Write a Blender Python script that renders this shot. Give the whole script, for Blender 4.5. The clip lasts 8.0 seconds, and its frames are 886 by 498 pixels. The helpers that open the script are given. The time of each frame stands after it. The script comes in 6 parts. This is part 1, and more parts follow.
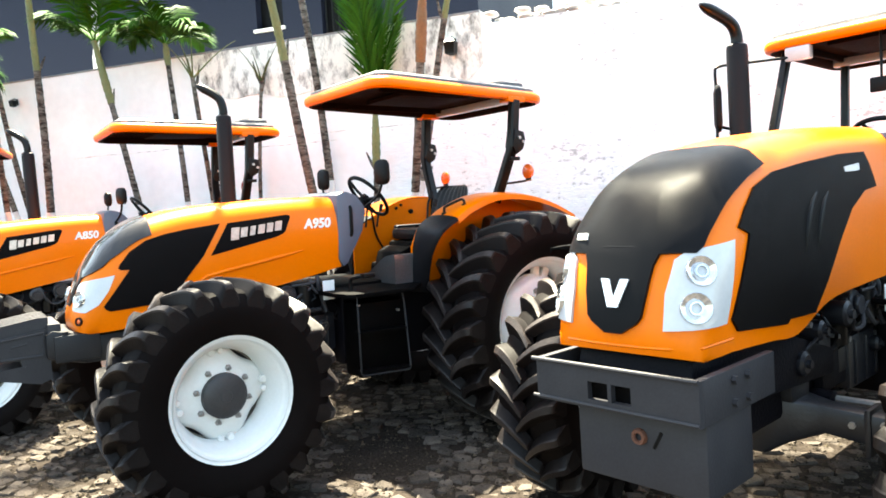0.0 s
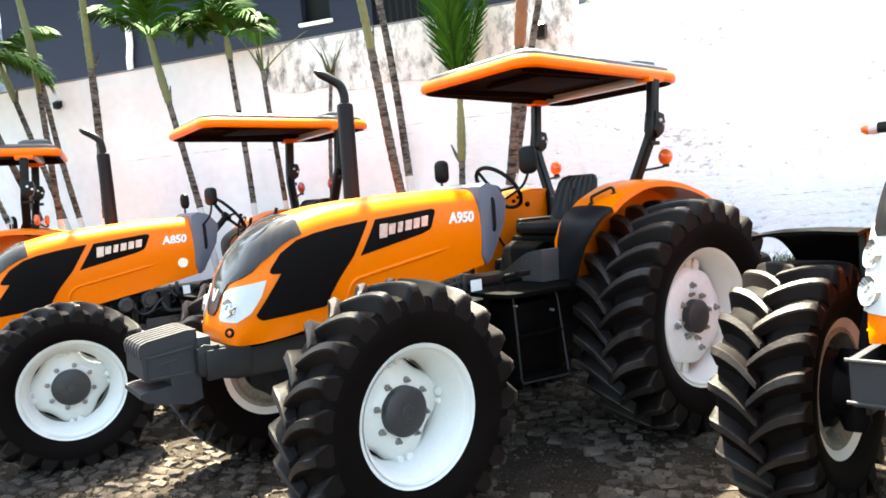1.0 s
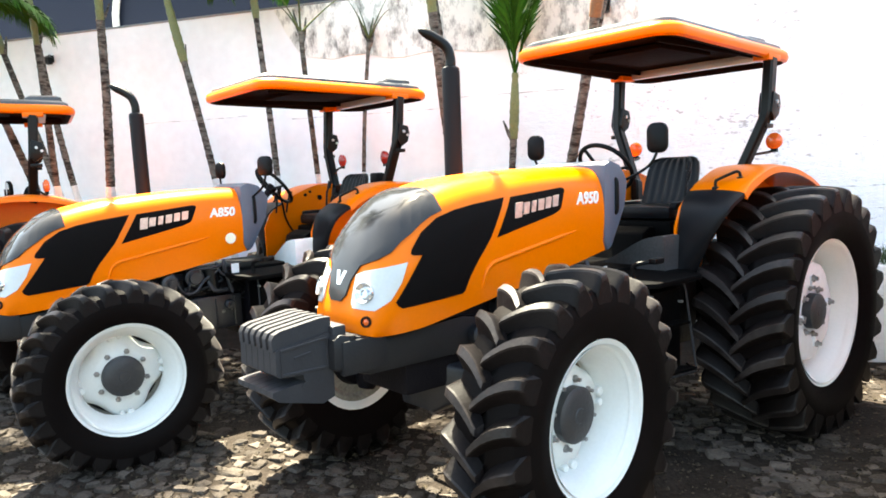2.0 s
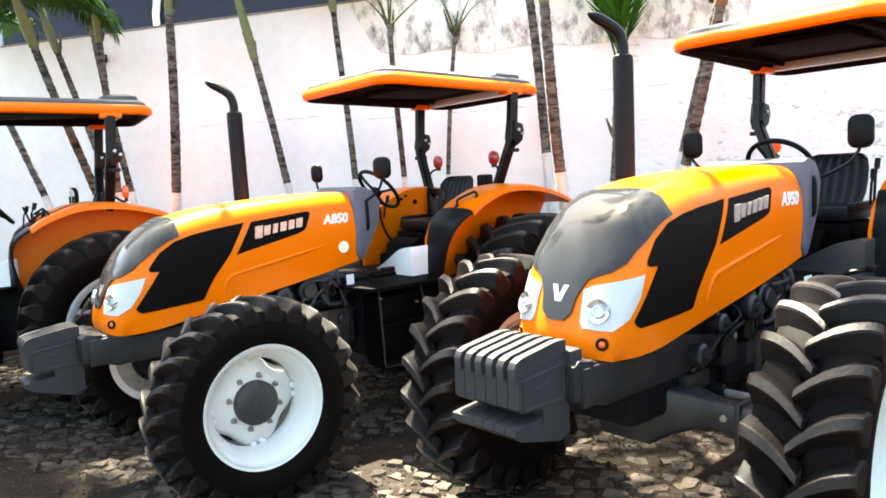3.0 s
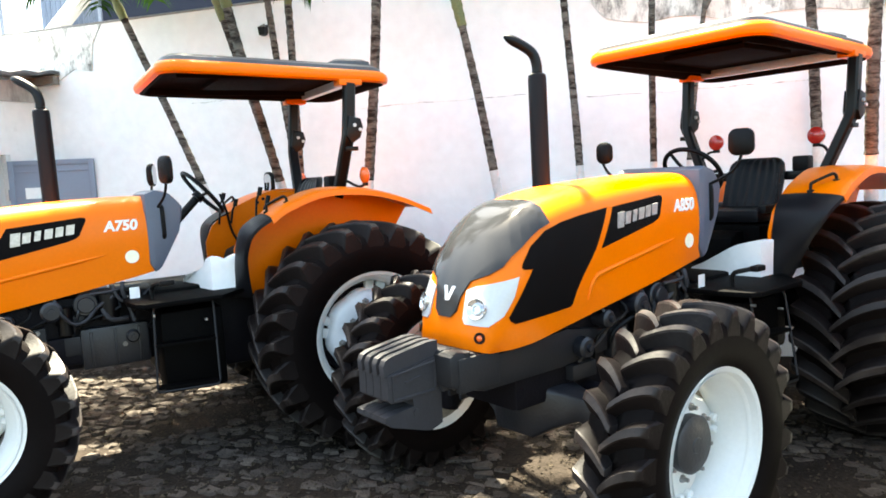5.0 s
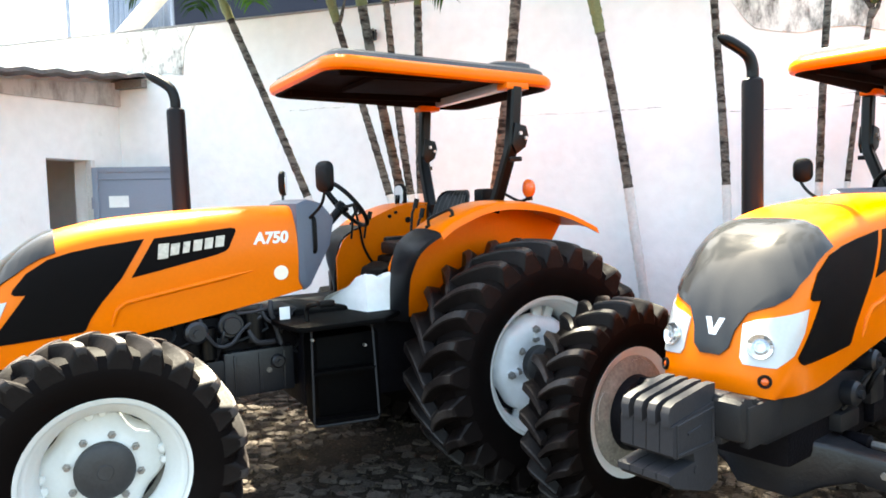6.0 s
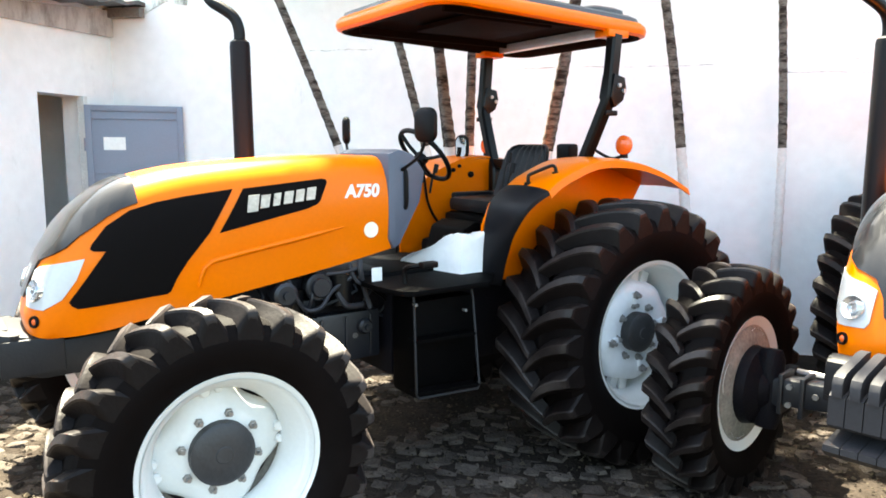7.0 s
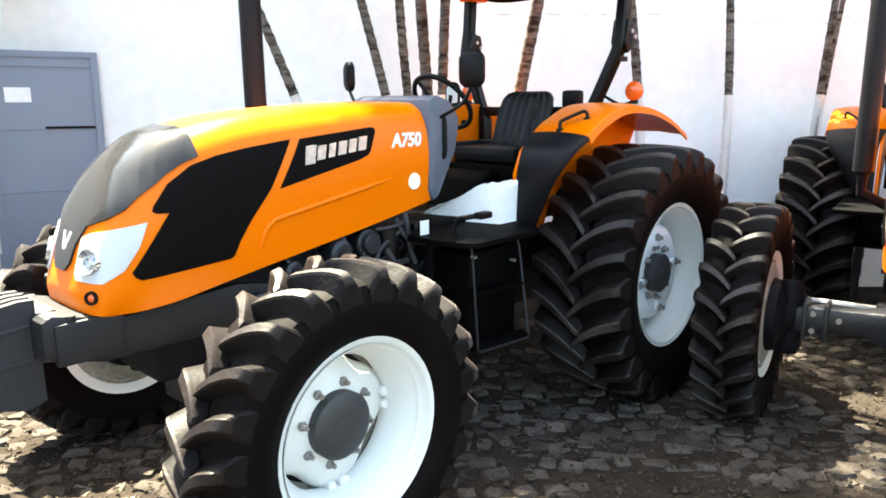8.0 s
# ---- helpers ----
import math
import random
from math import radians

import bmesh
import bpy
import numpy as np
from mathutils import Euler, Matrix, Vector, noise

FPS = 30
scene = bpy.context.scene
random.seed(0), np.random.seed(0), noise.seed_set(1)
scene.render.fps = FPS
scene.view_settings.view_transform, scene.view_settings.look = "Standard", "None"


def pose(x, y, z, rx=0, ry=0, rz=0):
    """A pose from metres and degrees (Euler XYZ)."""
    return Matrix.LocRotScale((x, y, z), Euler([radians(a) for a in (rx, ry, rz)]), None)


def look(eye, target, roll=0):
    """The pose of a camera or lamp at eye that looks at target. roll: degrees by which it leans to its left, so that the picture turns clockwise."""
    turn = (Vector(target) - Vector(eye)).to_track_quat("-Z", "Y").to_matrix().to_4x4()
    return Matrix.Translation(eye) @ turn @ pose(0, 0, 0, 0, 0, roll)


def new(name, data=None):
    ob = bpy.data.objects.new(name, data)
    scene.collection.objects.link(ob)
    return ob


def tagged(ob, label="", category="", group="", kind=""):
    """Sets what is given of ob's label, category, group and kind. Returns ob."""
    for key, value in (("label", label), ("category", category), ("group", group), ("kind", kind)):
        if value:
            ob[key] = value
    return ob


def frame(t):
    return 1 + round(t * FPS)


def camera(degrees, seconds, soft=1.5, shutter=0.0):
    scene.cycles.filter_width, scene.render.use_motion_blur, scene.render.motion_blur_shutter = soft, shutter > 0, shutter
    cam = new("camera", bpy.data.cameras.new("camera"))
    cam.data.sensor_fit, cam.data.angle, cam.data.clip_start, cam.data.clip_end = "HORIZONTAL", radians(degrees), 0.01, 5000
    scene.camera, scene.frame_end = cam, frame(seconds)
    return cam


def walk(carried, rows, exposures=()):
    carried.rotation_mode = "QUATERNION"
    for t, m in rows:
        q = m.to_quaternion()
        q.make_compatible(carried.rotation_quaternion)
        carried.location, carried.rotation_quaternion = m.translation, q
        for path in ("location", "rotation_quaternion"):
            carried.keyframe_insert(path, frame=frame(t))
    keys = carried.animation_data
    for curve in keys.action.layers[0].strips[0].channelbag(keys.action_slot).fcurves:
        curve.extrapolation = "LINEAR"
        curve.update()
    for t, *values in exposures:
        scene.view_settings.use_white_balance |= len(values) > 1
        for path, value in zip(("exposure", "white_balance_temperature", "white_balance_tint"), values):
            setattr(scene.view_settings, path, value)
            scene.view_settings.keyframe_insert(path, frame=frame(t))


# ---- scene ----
from mathutils.bvhtree import BVHTree

cam = camera(63.5, 8.0, soft=1.7)
PATH = [
    (0.0, 0.002, -0.076, 1.691, 0.42, -4.51, 3.18),
    (0.3, -0.351, 0.038, 1.681, 1.18, -4.85, 2.24),
    (0.5, -0.563, 0.109, 1.697, 1.14, -6.26, 2.67),
    (0.9, -0.929, 0.288, 1.698, 0.01, -4.73, 4.43),
    (1.0, -1.019, 0.338, 1.698, -0.26, -4.56, 4.71),
    (1.1, -1.112, 0.391, 1.705, -4.33, -5.06, 3.37),
    (1.5, -1.516, 0.581, 1.700, -4.06, -5.17, 1.85),
    (1.7, -1.735, 0.661, 1.717, -4.46, -6.26, 2.71),
    (2.8, -2.768, 1.260, 1.729, -5.34, -6.04, 2.08),
    (3.0, -2.970, 1.340, 1.752, -5.31, -5.97, 3.17),
    (3.5, -3.429, 1.615, 1.744, -5.56, -5.41, 3.22),
    (4.0, -3.907, 1.913, 1.735, -7.15, -6.29, 1.56),
    (4.5, -4.428, 2.173, 1.728, -9.27, -7.30, 3.10),
    (4.7, -4.638, 2.315, 1.703, -6.47, -6.44, 4.45),
    (5.8, -5.732, 2.939, 1.706, -5.48, -4.81, 0.63),
    (6.0, -5.911, 3.068, 1.700, -4.50, -4.02, 1.55),
    (6.5, -6.383, 3.328, 1.683, -4.88, -7.57, -1.02),
    (7.0, -6.784, 3.497, 1.712, -9.79, -7.82, -0.34),
    (7.5, -7.208, 3.726, 1.708, -15.68, -6.19, -1.11),
    (8.0, -7.719, 3.883, 1.670, -22.24, -11.36, 0.12),
]
walk(cam, [(t, pose(x, y, z, 90 + pitch, roll, yaw)) for t, x, y, z, yaw, pitch, roll in PATH], exposures=[(0.0, 3.60, 7700, 0), (4.5, 3.60, 7700, 0), (8.0, 3.76, 7700, 0)])

# ---- light ----
SUN_DIR = Vector((-0.11, 0.40, 0.91)).normalized()
world = bpy.data.worlds.new("sky")
scene.world = world
world.use_nodes = True
sky = world.node_tree.nodes.new("ShaderNodeTexSky")
sky.sky_type, sky.sun_disc = "NISHITA", False
sky.sun_elevation, sky.sun_rotation = math.asin(SUN_DIR.z), math.atan2(SUN_DIR.x, SUN_DIR.y)
sky.air_density, sky.dust_density = 1.0, 2.5
world.node_tree.links.new(sky.outputs[0], world.node_tree.nodes["Background"].inputs[0])
world.node_tree.nodes["Background"].inputs[1].default_value = 0.085
sun = new("sun", bpy.data.lights.new("sun", "SUN"))
sun.data.energy, sun.data.angle, sun.data.color = 5.0, radians(0.6), (1.0, 0.96, 0.90)
sun.matrix_world = look(SUN_DIR * 40, (0, 0, 0))


# ---- materials ----
def mat(name, col, rough=0.5, metal=0.0, var=0.12, scale=6.0, bump=0.0, bscale=60.0, coat=0.0, dirt=0.0, dirt_col=(0.10, 0.07, 0.045), island=0.0, obrand=0.0, spec=0.5):
    m = bpy.data.materials.new(name)
    m.use_nodes = True
    nt = m.node_tree
    n, l = nt.nodes, nt.links
    b = n["Principled BSDF"]
    co = n.new("ShaderNodeTexCoord")
    n1 = n.new("ShaderNodeTexNoise")
    n1.inputs["Scale"].default_value, n1.inputs["Detail"].default_value = scale, 6
    n2 = n.new("ShaderNodeTexNoise")
    n2.inputs["Scale"].default_value, n2.inputs["Detail"].default_value = bscale, 3
    l.new(co.outputs["Object"], n1.inputs["Vector"])
    l.new(co.outputs["Object"], n2.inputs["Vector"])
    mul = n.new("ShaderNodeMath")
    mul.operation = "ADD"
    l.new(n1.outputs[0], mul.inputs[0])
    l.new(n2.outputs[0], mul.inputs[1])
    last = mul.outputs[0]
    for amount, kind in ((island, "ShaderNodeNewGeometry"), (obrand, "ShaderNodeObjectInfo")):
        if amount:
            src = n.new(kind)
            ma = n.new("ShaderNodeMath")
            ma.operation = "MULTIPLY_ADD"
            l.new(src.outputs["Random Per Island" if kind.endswith("Geometry") else "Random"], ma.inputs[0])
            ma.inputs[1].default_value = amount
            l.new(last, ma.inputs[2])
            last = ma.outputs[0]
    span = 2.0 + island + obrand
    rng = n.new("ShaderNodeMapRange")
    rng.inputs["From Min"].default_value, rng.inputs["From Max"].default_value = 0.3 * span, 0.7 * span
    rng.inputs["To Min"].default_value, rng.inputs["To Max"].default_value = 1 - var, 1 + var
    l.new(last, rng.inputs["Value"])
    mix = n.new("ShaderNodeMix")
    mix.data_type, mix.blend_type = "RGBA", "MULTIPLY"
    mix.inputs["Factor"].default_value = 1
    mix.inputs["A"].default_value = (*col, 1)
    l.new(rng.outputs[0], mix.inputs["B"])
    out = mix.outputs["Result"]
    if dirt:
        n3 = n.new("ShaderNodeTexNoise")
        n3.inputs["Scale"].default_value, n3.inputs["Detail"].default_value, n3.inputs["Roughness"].default_value = scale * 0.5, 9, 0.65
        l.new(co.outputs["Object"], n3.inputs["Vector"])
        r3 = n.new("ShaderNodeMapRange")
        r3.inputs["From Min"].default_value, r3.inputs["From Max"].default_value = 0.48, 0.68
        r3.inputs["To Max"].default_value = dirt
        l.new(n3.outputs[0], r3.inputs["Value"])
        m3 = n.new("ShaderNodeMix")
        m3.data_type = "RGBA"
        l.new(r3.outputs[0], m3.inputs["Factor"])
        l.new(out, m3.inputs["A"])
        m3.inputs["B"].default_value = (*dirt_col, 1)
        out = m3.outputs["Result"]
    l.new(out, b.inputs["Base Color"])
    rr = n.new("ShaderNodeMapRange")
    rr.inputs["To Min"].default_value, rr.inputs["To Max"].default_value = max(0.02, rough - 0.08), min(1, rough + 0.08)
    l.new(n1.outputs[0], rr.inputs["Value"])
    l.new(rr.outputs[0], b.inputs["Roughness"])
    b.inputs["Metallic"].default_value = metal
    b.inputs["Specular IOR Level"].default_value = spec
    b.inputs["Coat Weight"].default_value = coat
    b.inputs["Coat Roughness"].default_value = 0.12
    if bump:
        bp = n.new("ShaderNodeBump")
        bp.inputs["Strength"].default_value, bp.inputs["Distance"].default_value = bump, 0.01
        l.new(n2.outputs[0], bp.inputs["Height"])
        l.new(bp.outputs[0], b.inputs["Normal"])
    return m


ORANGE = mat("orange_paint", (0.78, 0.155, 0.0015), 0.34, var=0.05, scale=3, coat=0.09, dirt=0.05, spec=0.16)
NOSE_GREY = mat("grey_satin_plastic", (0.024, 0.0245, 0.0265), 0.03, var=0.1, scale=4, bump=0.015, bscale=200, spec=0.22)
NOSE_DARK = mat("dark_satin_plastic", (0.006, 0.0062, 0.007), 0.40, var=0.1, scale=4, bump=0.10, bscale=260, spec=0.05)
VENT_BLACK = mat("black_mesh_plastic", (0.0022, 0.0014, 0.0014), 0.5, var=0.3, scale=9, bump=0.5, bscale=320, spec=0.07)
MATT_BLACK = mat("matt_black_plastic", (0.0012, 0.0011, 0.0012), 0.6, var=0.3, bump=0.2, bscale=90, spec=0.05)
BLACK = mat("black_plastic", (0.0018, 0.0018, 0.0022), 0.45, var=0.2, bump=0.15, bscale=150, spec=0.15)
BLACK_PAINT = mat("black_paint", (0.0018, 0.0018, 0.0022), 0.36, var=0.2, dirt=0.06, dirt_col=(0.03, 0.025, 0.02), spec=0.22)
FENDER_BLACK = mat("dark_grey_plastic", (0.0055, 0.0055, 0.007), 0.45, var=0.15, bump=0.1, bscale=200, spec=0.16)
CONSOLE = mat("slate_grey_plastic", (0.075, 0.09, 0.125), 0.45, var=0.1, bump=0.1, bscale=200)
IRON = mat("grey_cast_iron", (0.027, 0.0265, 0.0300), 0.50, var=0.15, scale=8, bump=0.10, bscale=90, dirt=0.12, dirt_col=(0.05, 0.045, 0.04), spec=0.22)
DARK_IRON = mat("dark_cast_iron", (0.011, 0.011, 0.013), 0.5, var=0.2, scale=8, bump=0.10, bscale=90, dirt=0.15, dirt_col=(0.03, 0.025, 0.02), spec=0.3)
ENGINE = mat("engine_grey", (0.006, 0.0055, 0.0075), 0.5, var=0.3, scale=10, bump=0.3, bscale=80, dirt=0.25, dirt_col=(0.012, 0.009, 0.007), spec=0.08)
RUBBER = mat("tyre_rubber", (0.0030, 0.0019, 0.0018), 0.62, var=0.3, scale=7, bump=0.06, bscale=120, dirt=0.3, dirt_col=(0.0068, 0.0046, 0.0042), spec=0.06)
# lug tops: dust plus sunlight in the colour; flanks: shade in the colour
LUG = mat("worn_sunlit_lug_rubber", (0.0130, 0.0096, 0.0090), 0.46, var=0.4, scale=5, bump=0.20, bscale=60, island=0.2, dirt=0.9, dirt_col=(0.060, 0.049, 0.045), spec=0.24)
LUG_SIDE = mat("shaded_lug_flank_rubber", (0.0046, 0.0030, 0.0029), 0.55, var=0.4, scale=6, bump=0.15, bscale=60, dirt=0.6, dirt_col=(0.0125, 0.0092, 0.0086), spec=0.14)
RIM = mat("white_rim_paint", (0.74, 0.745, 0.72), 0.38, var=0.04, scale=5, dirt=0.12, dirt_col=(0.4, 0.38, 0.33))
RIM_REAR = mat("silver_rim_paint", (0.78, 0.81, 0.84), 0.34, var=0.06, scale=9, bump=0.15, bscale=25, dirt=0.15, dirt_col=(0.42, 0.41, 0.39))
DUST_SHADE = mat("dusty_shaded_inner_rim", (0.235, 0.215, 0.185), 0.85, var=0.4, scale=8, bump=0.3, bscale=60, spec=0.1)
CAP = mat("hub_cap_grey", (0.028, 0.028, 0.03), 0.5, var=0.2, scale=20, bump=0.2)
BOLT = mat("bolt_steel", (0.30, 0.29, 0.28), 0.4, metal=0.6, var=0.2)
AXLE = mat("blue_grey_steel", (0.009, 0.010, 0.014), 0.42, var=0.2, scale=8, bump=0.15, bscale=60, dirt=0.3, dirt_col=(0.02, 0.016, 0.012))
RUST = mat("rusty_iron", (0.10, 0.035, 0.018), 0.75, var=0.4, scale=30, bump=0.4, bscale=120)
BADGE = mat("silver_badge", (0.55, 0.54, 0.52), 0.3, metal=0.5, var=0.2, scale=30)
CHROME = mat("silver_emblem", (0.75, 0.75, 0.76), 0.2, metal=0.7, var=0.05)
LETTER = mat("white_letter", (0.80, 0.80, 0.78), 0.4, var=0.03)
STICKER = mat("cream_sticker", (0.85, 0.80, 0.62), 0.5, var=0.04, scale=40)
LAMP_SHELL = mat("pale_lamp_shell", (0.46, 0.47, 0.48), 0.22, var=0.06, scale=12, coat=0.5)
LAMP_GLASS = mat("lamp_reflector", (0.60, 0.62, 0.64), 0.12, metal=0.8, var=0.15, scale=30)
AMBER = mat("amber_lens", (0.80, 0.12, 0.015), 0.25, var=0.1, scale=30, coat=0.5)
RED_LENS = mat("red_lens", (0.45, 0.02, 0.015), 0.25, var=0.1, scale=30, coat=0.5)
SEAT = mat("black_vinyl", (0.003, 0.0035, 0.005), 0.42, var=0.2, bump=0.2, bscale=180, spec=0.2)
ROOF_TOP = mat("grey_roof_shell", (0.055, 0.058, 0.062), 0.45, var=0.35, scale=5, dirt=0.5, dirt_col=(0.22, 0.21, 0.20))
ROOF_UNDER = mat("dark_roof_lining", (0.0075, 0.0042, 0.0034), 0.75, var=0.2, bump=0.3, bscale=90, spec=0.02)
STEEL = mat("pale_steel", (0.55, 0.56, 0.57), 0.35, metal=0.5, var=0.12, dirt=0.2)
BOX_GREY = mat("brushed_grey_metal", (0.12, 0.12, 0.125), 0.32, metal=0.6, var=0.25, scale=4, dirt=0.3, dirt_col=(0.04, 0.035, 0.03))
SHEET = mat("white_plastic_sheet", (0.88, 0.88, 0.88), 0.35, var=0.06, scale=5, bump=0.6, bscale=18)
MIRROR = mat("mirror_glass", (0.55, 0.57, 0.6), 0.03, metal=1.0, var=0.02)


def wall_paint(name, col, stain, low, high, stretch=(2.2, 2.2, 0.9)):
    """Old lime-washed plaster: grain, trowel marks, and dark weathering that runs in streaks."""
    m = mat(name, col, 0.85, var=0.06, scale=1.5, bump=0.5, bscale=9)
    n, l = m.node_tree.nodes, m.node_tree.links
    b = n["Principled BSDF"]
    co = n.new("ShaderNodeTexCoord")
    mp = n.new("ShaderNodeMapping")
    mp.inputs["Scale"].default_value = stretch
    nz = n.new("ShaderNodeTexNoise")
    nz.inputs["Scale"].default_value, nz.inputs["Detail"].default_value, nz.inputs["Roughness"].default_value = 2.3, 10, 0.72
    l.new(co.outputs["Object"], mp.inputs["Vector"])
    l.new(mp.outputs[0], nz.inputs["Vector"])
    rg = n.new("ShaderNodeMapRange")
    rg.inputs["From Min"].default_value, rg.inputs["From Max"].default_value = low, high
    l.new(nz.outputs[0], rg.inputs["Value"])
    mx = n.new("ShaderNodeMix")
    mx.data_type = "RGBA"
    old = b.inputs["Base Color"].links[0].from_socket
    l.new(rg.outputs[0], mx.inputs["Factor"])
    l.new(old, mx.inputs["A"])
    mx.inputs["B"].default_value = (*stain, 1)
    l.new(mx.outputs["Result"], b.inputs["Base Color"])
    return m


def rough_wall(name, col):
    """Rubble masonry under whitewash: lumpy relief and small pits where the wash has not reached."""
    m = wall_paint(name, col, (0.50, 0.48, 0.46), 0.58, 0.86)
    n, l = m.node_tree.nodes, m.node_tree.links
    b = n["Principled BSDF"]
    co = n.new("ShaderNodeTexCoord")
    mp = n.new("ShaderNodeMapping")
    mp.inputs["Scale"].default_value = (1.0, 1.0, 1.9)
    l.new(co.outputs["Object"], mp.inputs["Vector"])
    where = n.new("ShaderNodeTexNoise")
    where.inputs["Scale"].default_value, where.inputs["Detail"].default_value = 1.1, 3
    pits = n.new("ShaderNodeTexNoise")
    pits.inputs["Scale"].default_value, pits.inputs["Detail"].default_value, pits.inputs["Roughness"].default_value = 11.0, 6, 0.68
    l.new(mp.outputs[0], where.inputs["Vector"])
    l.new(mp.outputs[0], pits.inputs["Vector"])
    add = n.new("ShaderNodeMath")
    add.operation = "MULTIPLY_ADD"
    l.new(where.outputs[0], add.inputs[0])
    add.inputs[1].default_value = 0.55
    l.new(pits.outputs[0], add.inputs[2])
    rg = n.new("ShaderNodeMapRange")
    rg.inputs["From Min"].default_value, rg.inputs["From Max"].default_value, rg.inputs["To Max"].default_value = 0.87, 0.97, 0.7
    l.new(add.outputs[0], rg.inputs["Value"])
    mx = n.new("ShaderNodeMix")
    mx.data_type = "RGBA"
    l.new(rg.outputs[0], mx.inputs["Factor"])
    l.new(b.inputs["Base Color"].links[0].from_socket, mx.inputs["A"])
    mx.inputs["B"].default_value = (0.30, 0.29, 0.28, 1)
    l.new(mx.outputs["Result"], b.inputs["Base Color"])
    bp = n.new("ShaderNodeBump")
    bp.inputs["Strength"].default_value, bp.inputs["Distance"].default_value, bp.invert = 0.5, 0.035, True
    l.new(pits.outputs[0], bp.inputs["Height"])
    l.new(bp.outputs[0], b.inputs["Normal"])
    return m


def ringed_bark(name, light, dark):
    """Palm bark: uneven rings and blotches of pale lichen on dark wood."""
    m = mat(name, light, 0.9, var=0.25, scale=9, bump=0.8, bscale=50, spec=0.1)
    n, l = m.node_tree.nodes, m.node_tree.links
    b = n["Principled BSDF"]
    co = n.new("ShaderNodeTexCoord")
    mp = n.new("ShaderNodeMapping")
    mp.inputs["Scale"].default_value = (7, 7, 26)
    nz = n.new("ShaderNodeTexNoise")
    nz.inputs["Scale"].default_value, nz.inputs["Detail"].default_value, nz.inputs["Roughness"].default_value = 1.0, 5, 0.7
    l.new(co.outputs["Object"], mp.inputs["Vector"])
    l.new(mp.outputs[0], nz.inputs["Vector"])
    rg = n.new("ShaderNodeMapRange")
    rg.inputs["From Min"].default_value, rg.inputs["From Max"].default_value = 0.42, 0.60
    l.new(nz.outputs[0], rg.inputs["Value"])
    mx = n.new("ShaderNodeMix")
    mx.data_type = "RGBA"
    l.new(rg.outputs[0], mx.inputs["Factor"])
    l.new(b.inputs["Base Color"].links[0].from_socket, mx.inputs["A"])
    mx.inputs["B"].default_value = (*dark, 1)
    l.new(mx.outputs["Result"], b.inputs["Base Color"])
    return m


ROUGHCAST = rough_wall("rough_whitewash", (0.92, 0.92, 0.925))
WHITEWASH = wall_paint("whitewash", (0.92, 0.92, 0.925), (0.62, 0.61, 0.60), 0.62, 0.90)
OLD_PLASTER = wall_paint("weathered_plaster", (0.86, 0.85, 0.80), (0.075, 0.07, 0.058), 0.47, 0.66, (3.0, 3.0, 1.5))
BLUE_PAINT = mat("slate_blue_paint", (0.0115, 0.0150, 0.0290), 0.6, var=0.12, scale=1.0, bump=0.2, bscale=40, spec=0.15)
DOOR_BLUE = mat("blue_grey_door_paint", (0.20, 0.235, 0.315), 0.45, var=0.08, scale=3, dirt=0.12)
DARK_IN = mat("interior_shade", (0.012, 0.009, 0.009), 0.9, var=0.2, spec=0.1)
GREY_WOOD = mat("weathered_wood", (0.20, 0.17, 0.15), 0.8, var=0.35, scale=7, bump=0.5, bscale=40)
TILE = mat("old_roof_sheet", (0.16, 0.15, 0.15), 0.85, var=0.4, scale=9, bump=0.5, bscale=30, obrand=0.8)
RUBBLE = mat("broken_stone", (0.40, 0.37, 0.34), 0.9, var=0.4, scale=9, bump=0.6, bscale=30, obrand=1.0)
SOIL = mat("packed_soil", (0.024, 0.0188, 0.0152), 0.95, var=0.6, scale=9.0, bump=1.0, bscale=38, dirt=0.75, dirt_col=(0.009, 0.0068, 0.0054), spec=0.06)
GRAVEL = mat("loose_gravel", (0.036, 0.029, 0.021), 0.9, var=0.7, scale=20.0, bump=0.5, bscale=90, island=1.6, spec=0.08)
STONE = mat("cobble_stone", (0.064, 0.053, 0.045), 0.9, var=0.6, scale=15.0, bump=1.0, bscale=70, obrand=0.9, dirt=0.75, dirt_col=(0.018, 0.0142, 0.0116), spec=0.1)
STONE_FAR = mat("cobble_stone_rest", (0.064, 0.053, 0.045), 0.9, var=0.6, scale=15.0, bump=1.0, bscale=70, island=0.9, dirt=0.75, dirt_col=(0.018, 0.0142, 0.0116), spec=0.1)
BARK = ringed_bark("palm_bark", (0.165, 0.150, 0.130), (0.026, 0.021, 0.018))
BARK_ORANGE = mat("orange_brown_palm_stem", (0.20, 0.085, 0.030), 0.65, var=0.35, scale=7, bump=0.3, bscale=40, dirt=0.4, dirt_col=(0.12, 0.10, 0.06))
BARK_GREEN = mat("green_palm_stem", (0.150, 0.160, 0.055), 0.6, var=0.3, scale=9, dirt=0.3, dirt_col=(0.10, 0.085, 0.05))
LIMED = mat("limed_bark", (0.72, 0.71, 0.70), 0.9, var=0.15, scale=14, bump=0.6, bscale=40, dirt=0.25, dirt_col=(0.3, 0.27, 0.25))
LEAF = mat("palm_leaf", (0.024, 0.075, 0.006), 0.6, var=0.45, scale=3, island=0.8, spec=0.05)
LEAF_DRY = mat("dry_palm_leaf", (0.075, 0.090, 0.032), 0.6, var=0.3, scale=3, island=0.6, spec=0.1)
GRASS = mat("grass_blade", (0.035, 0.065, 0.008), 0.6, var=0.4, scale=3, island=0.8)


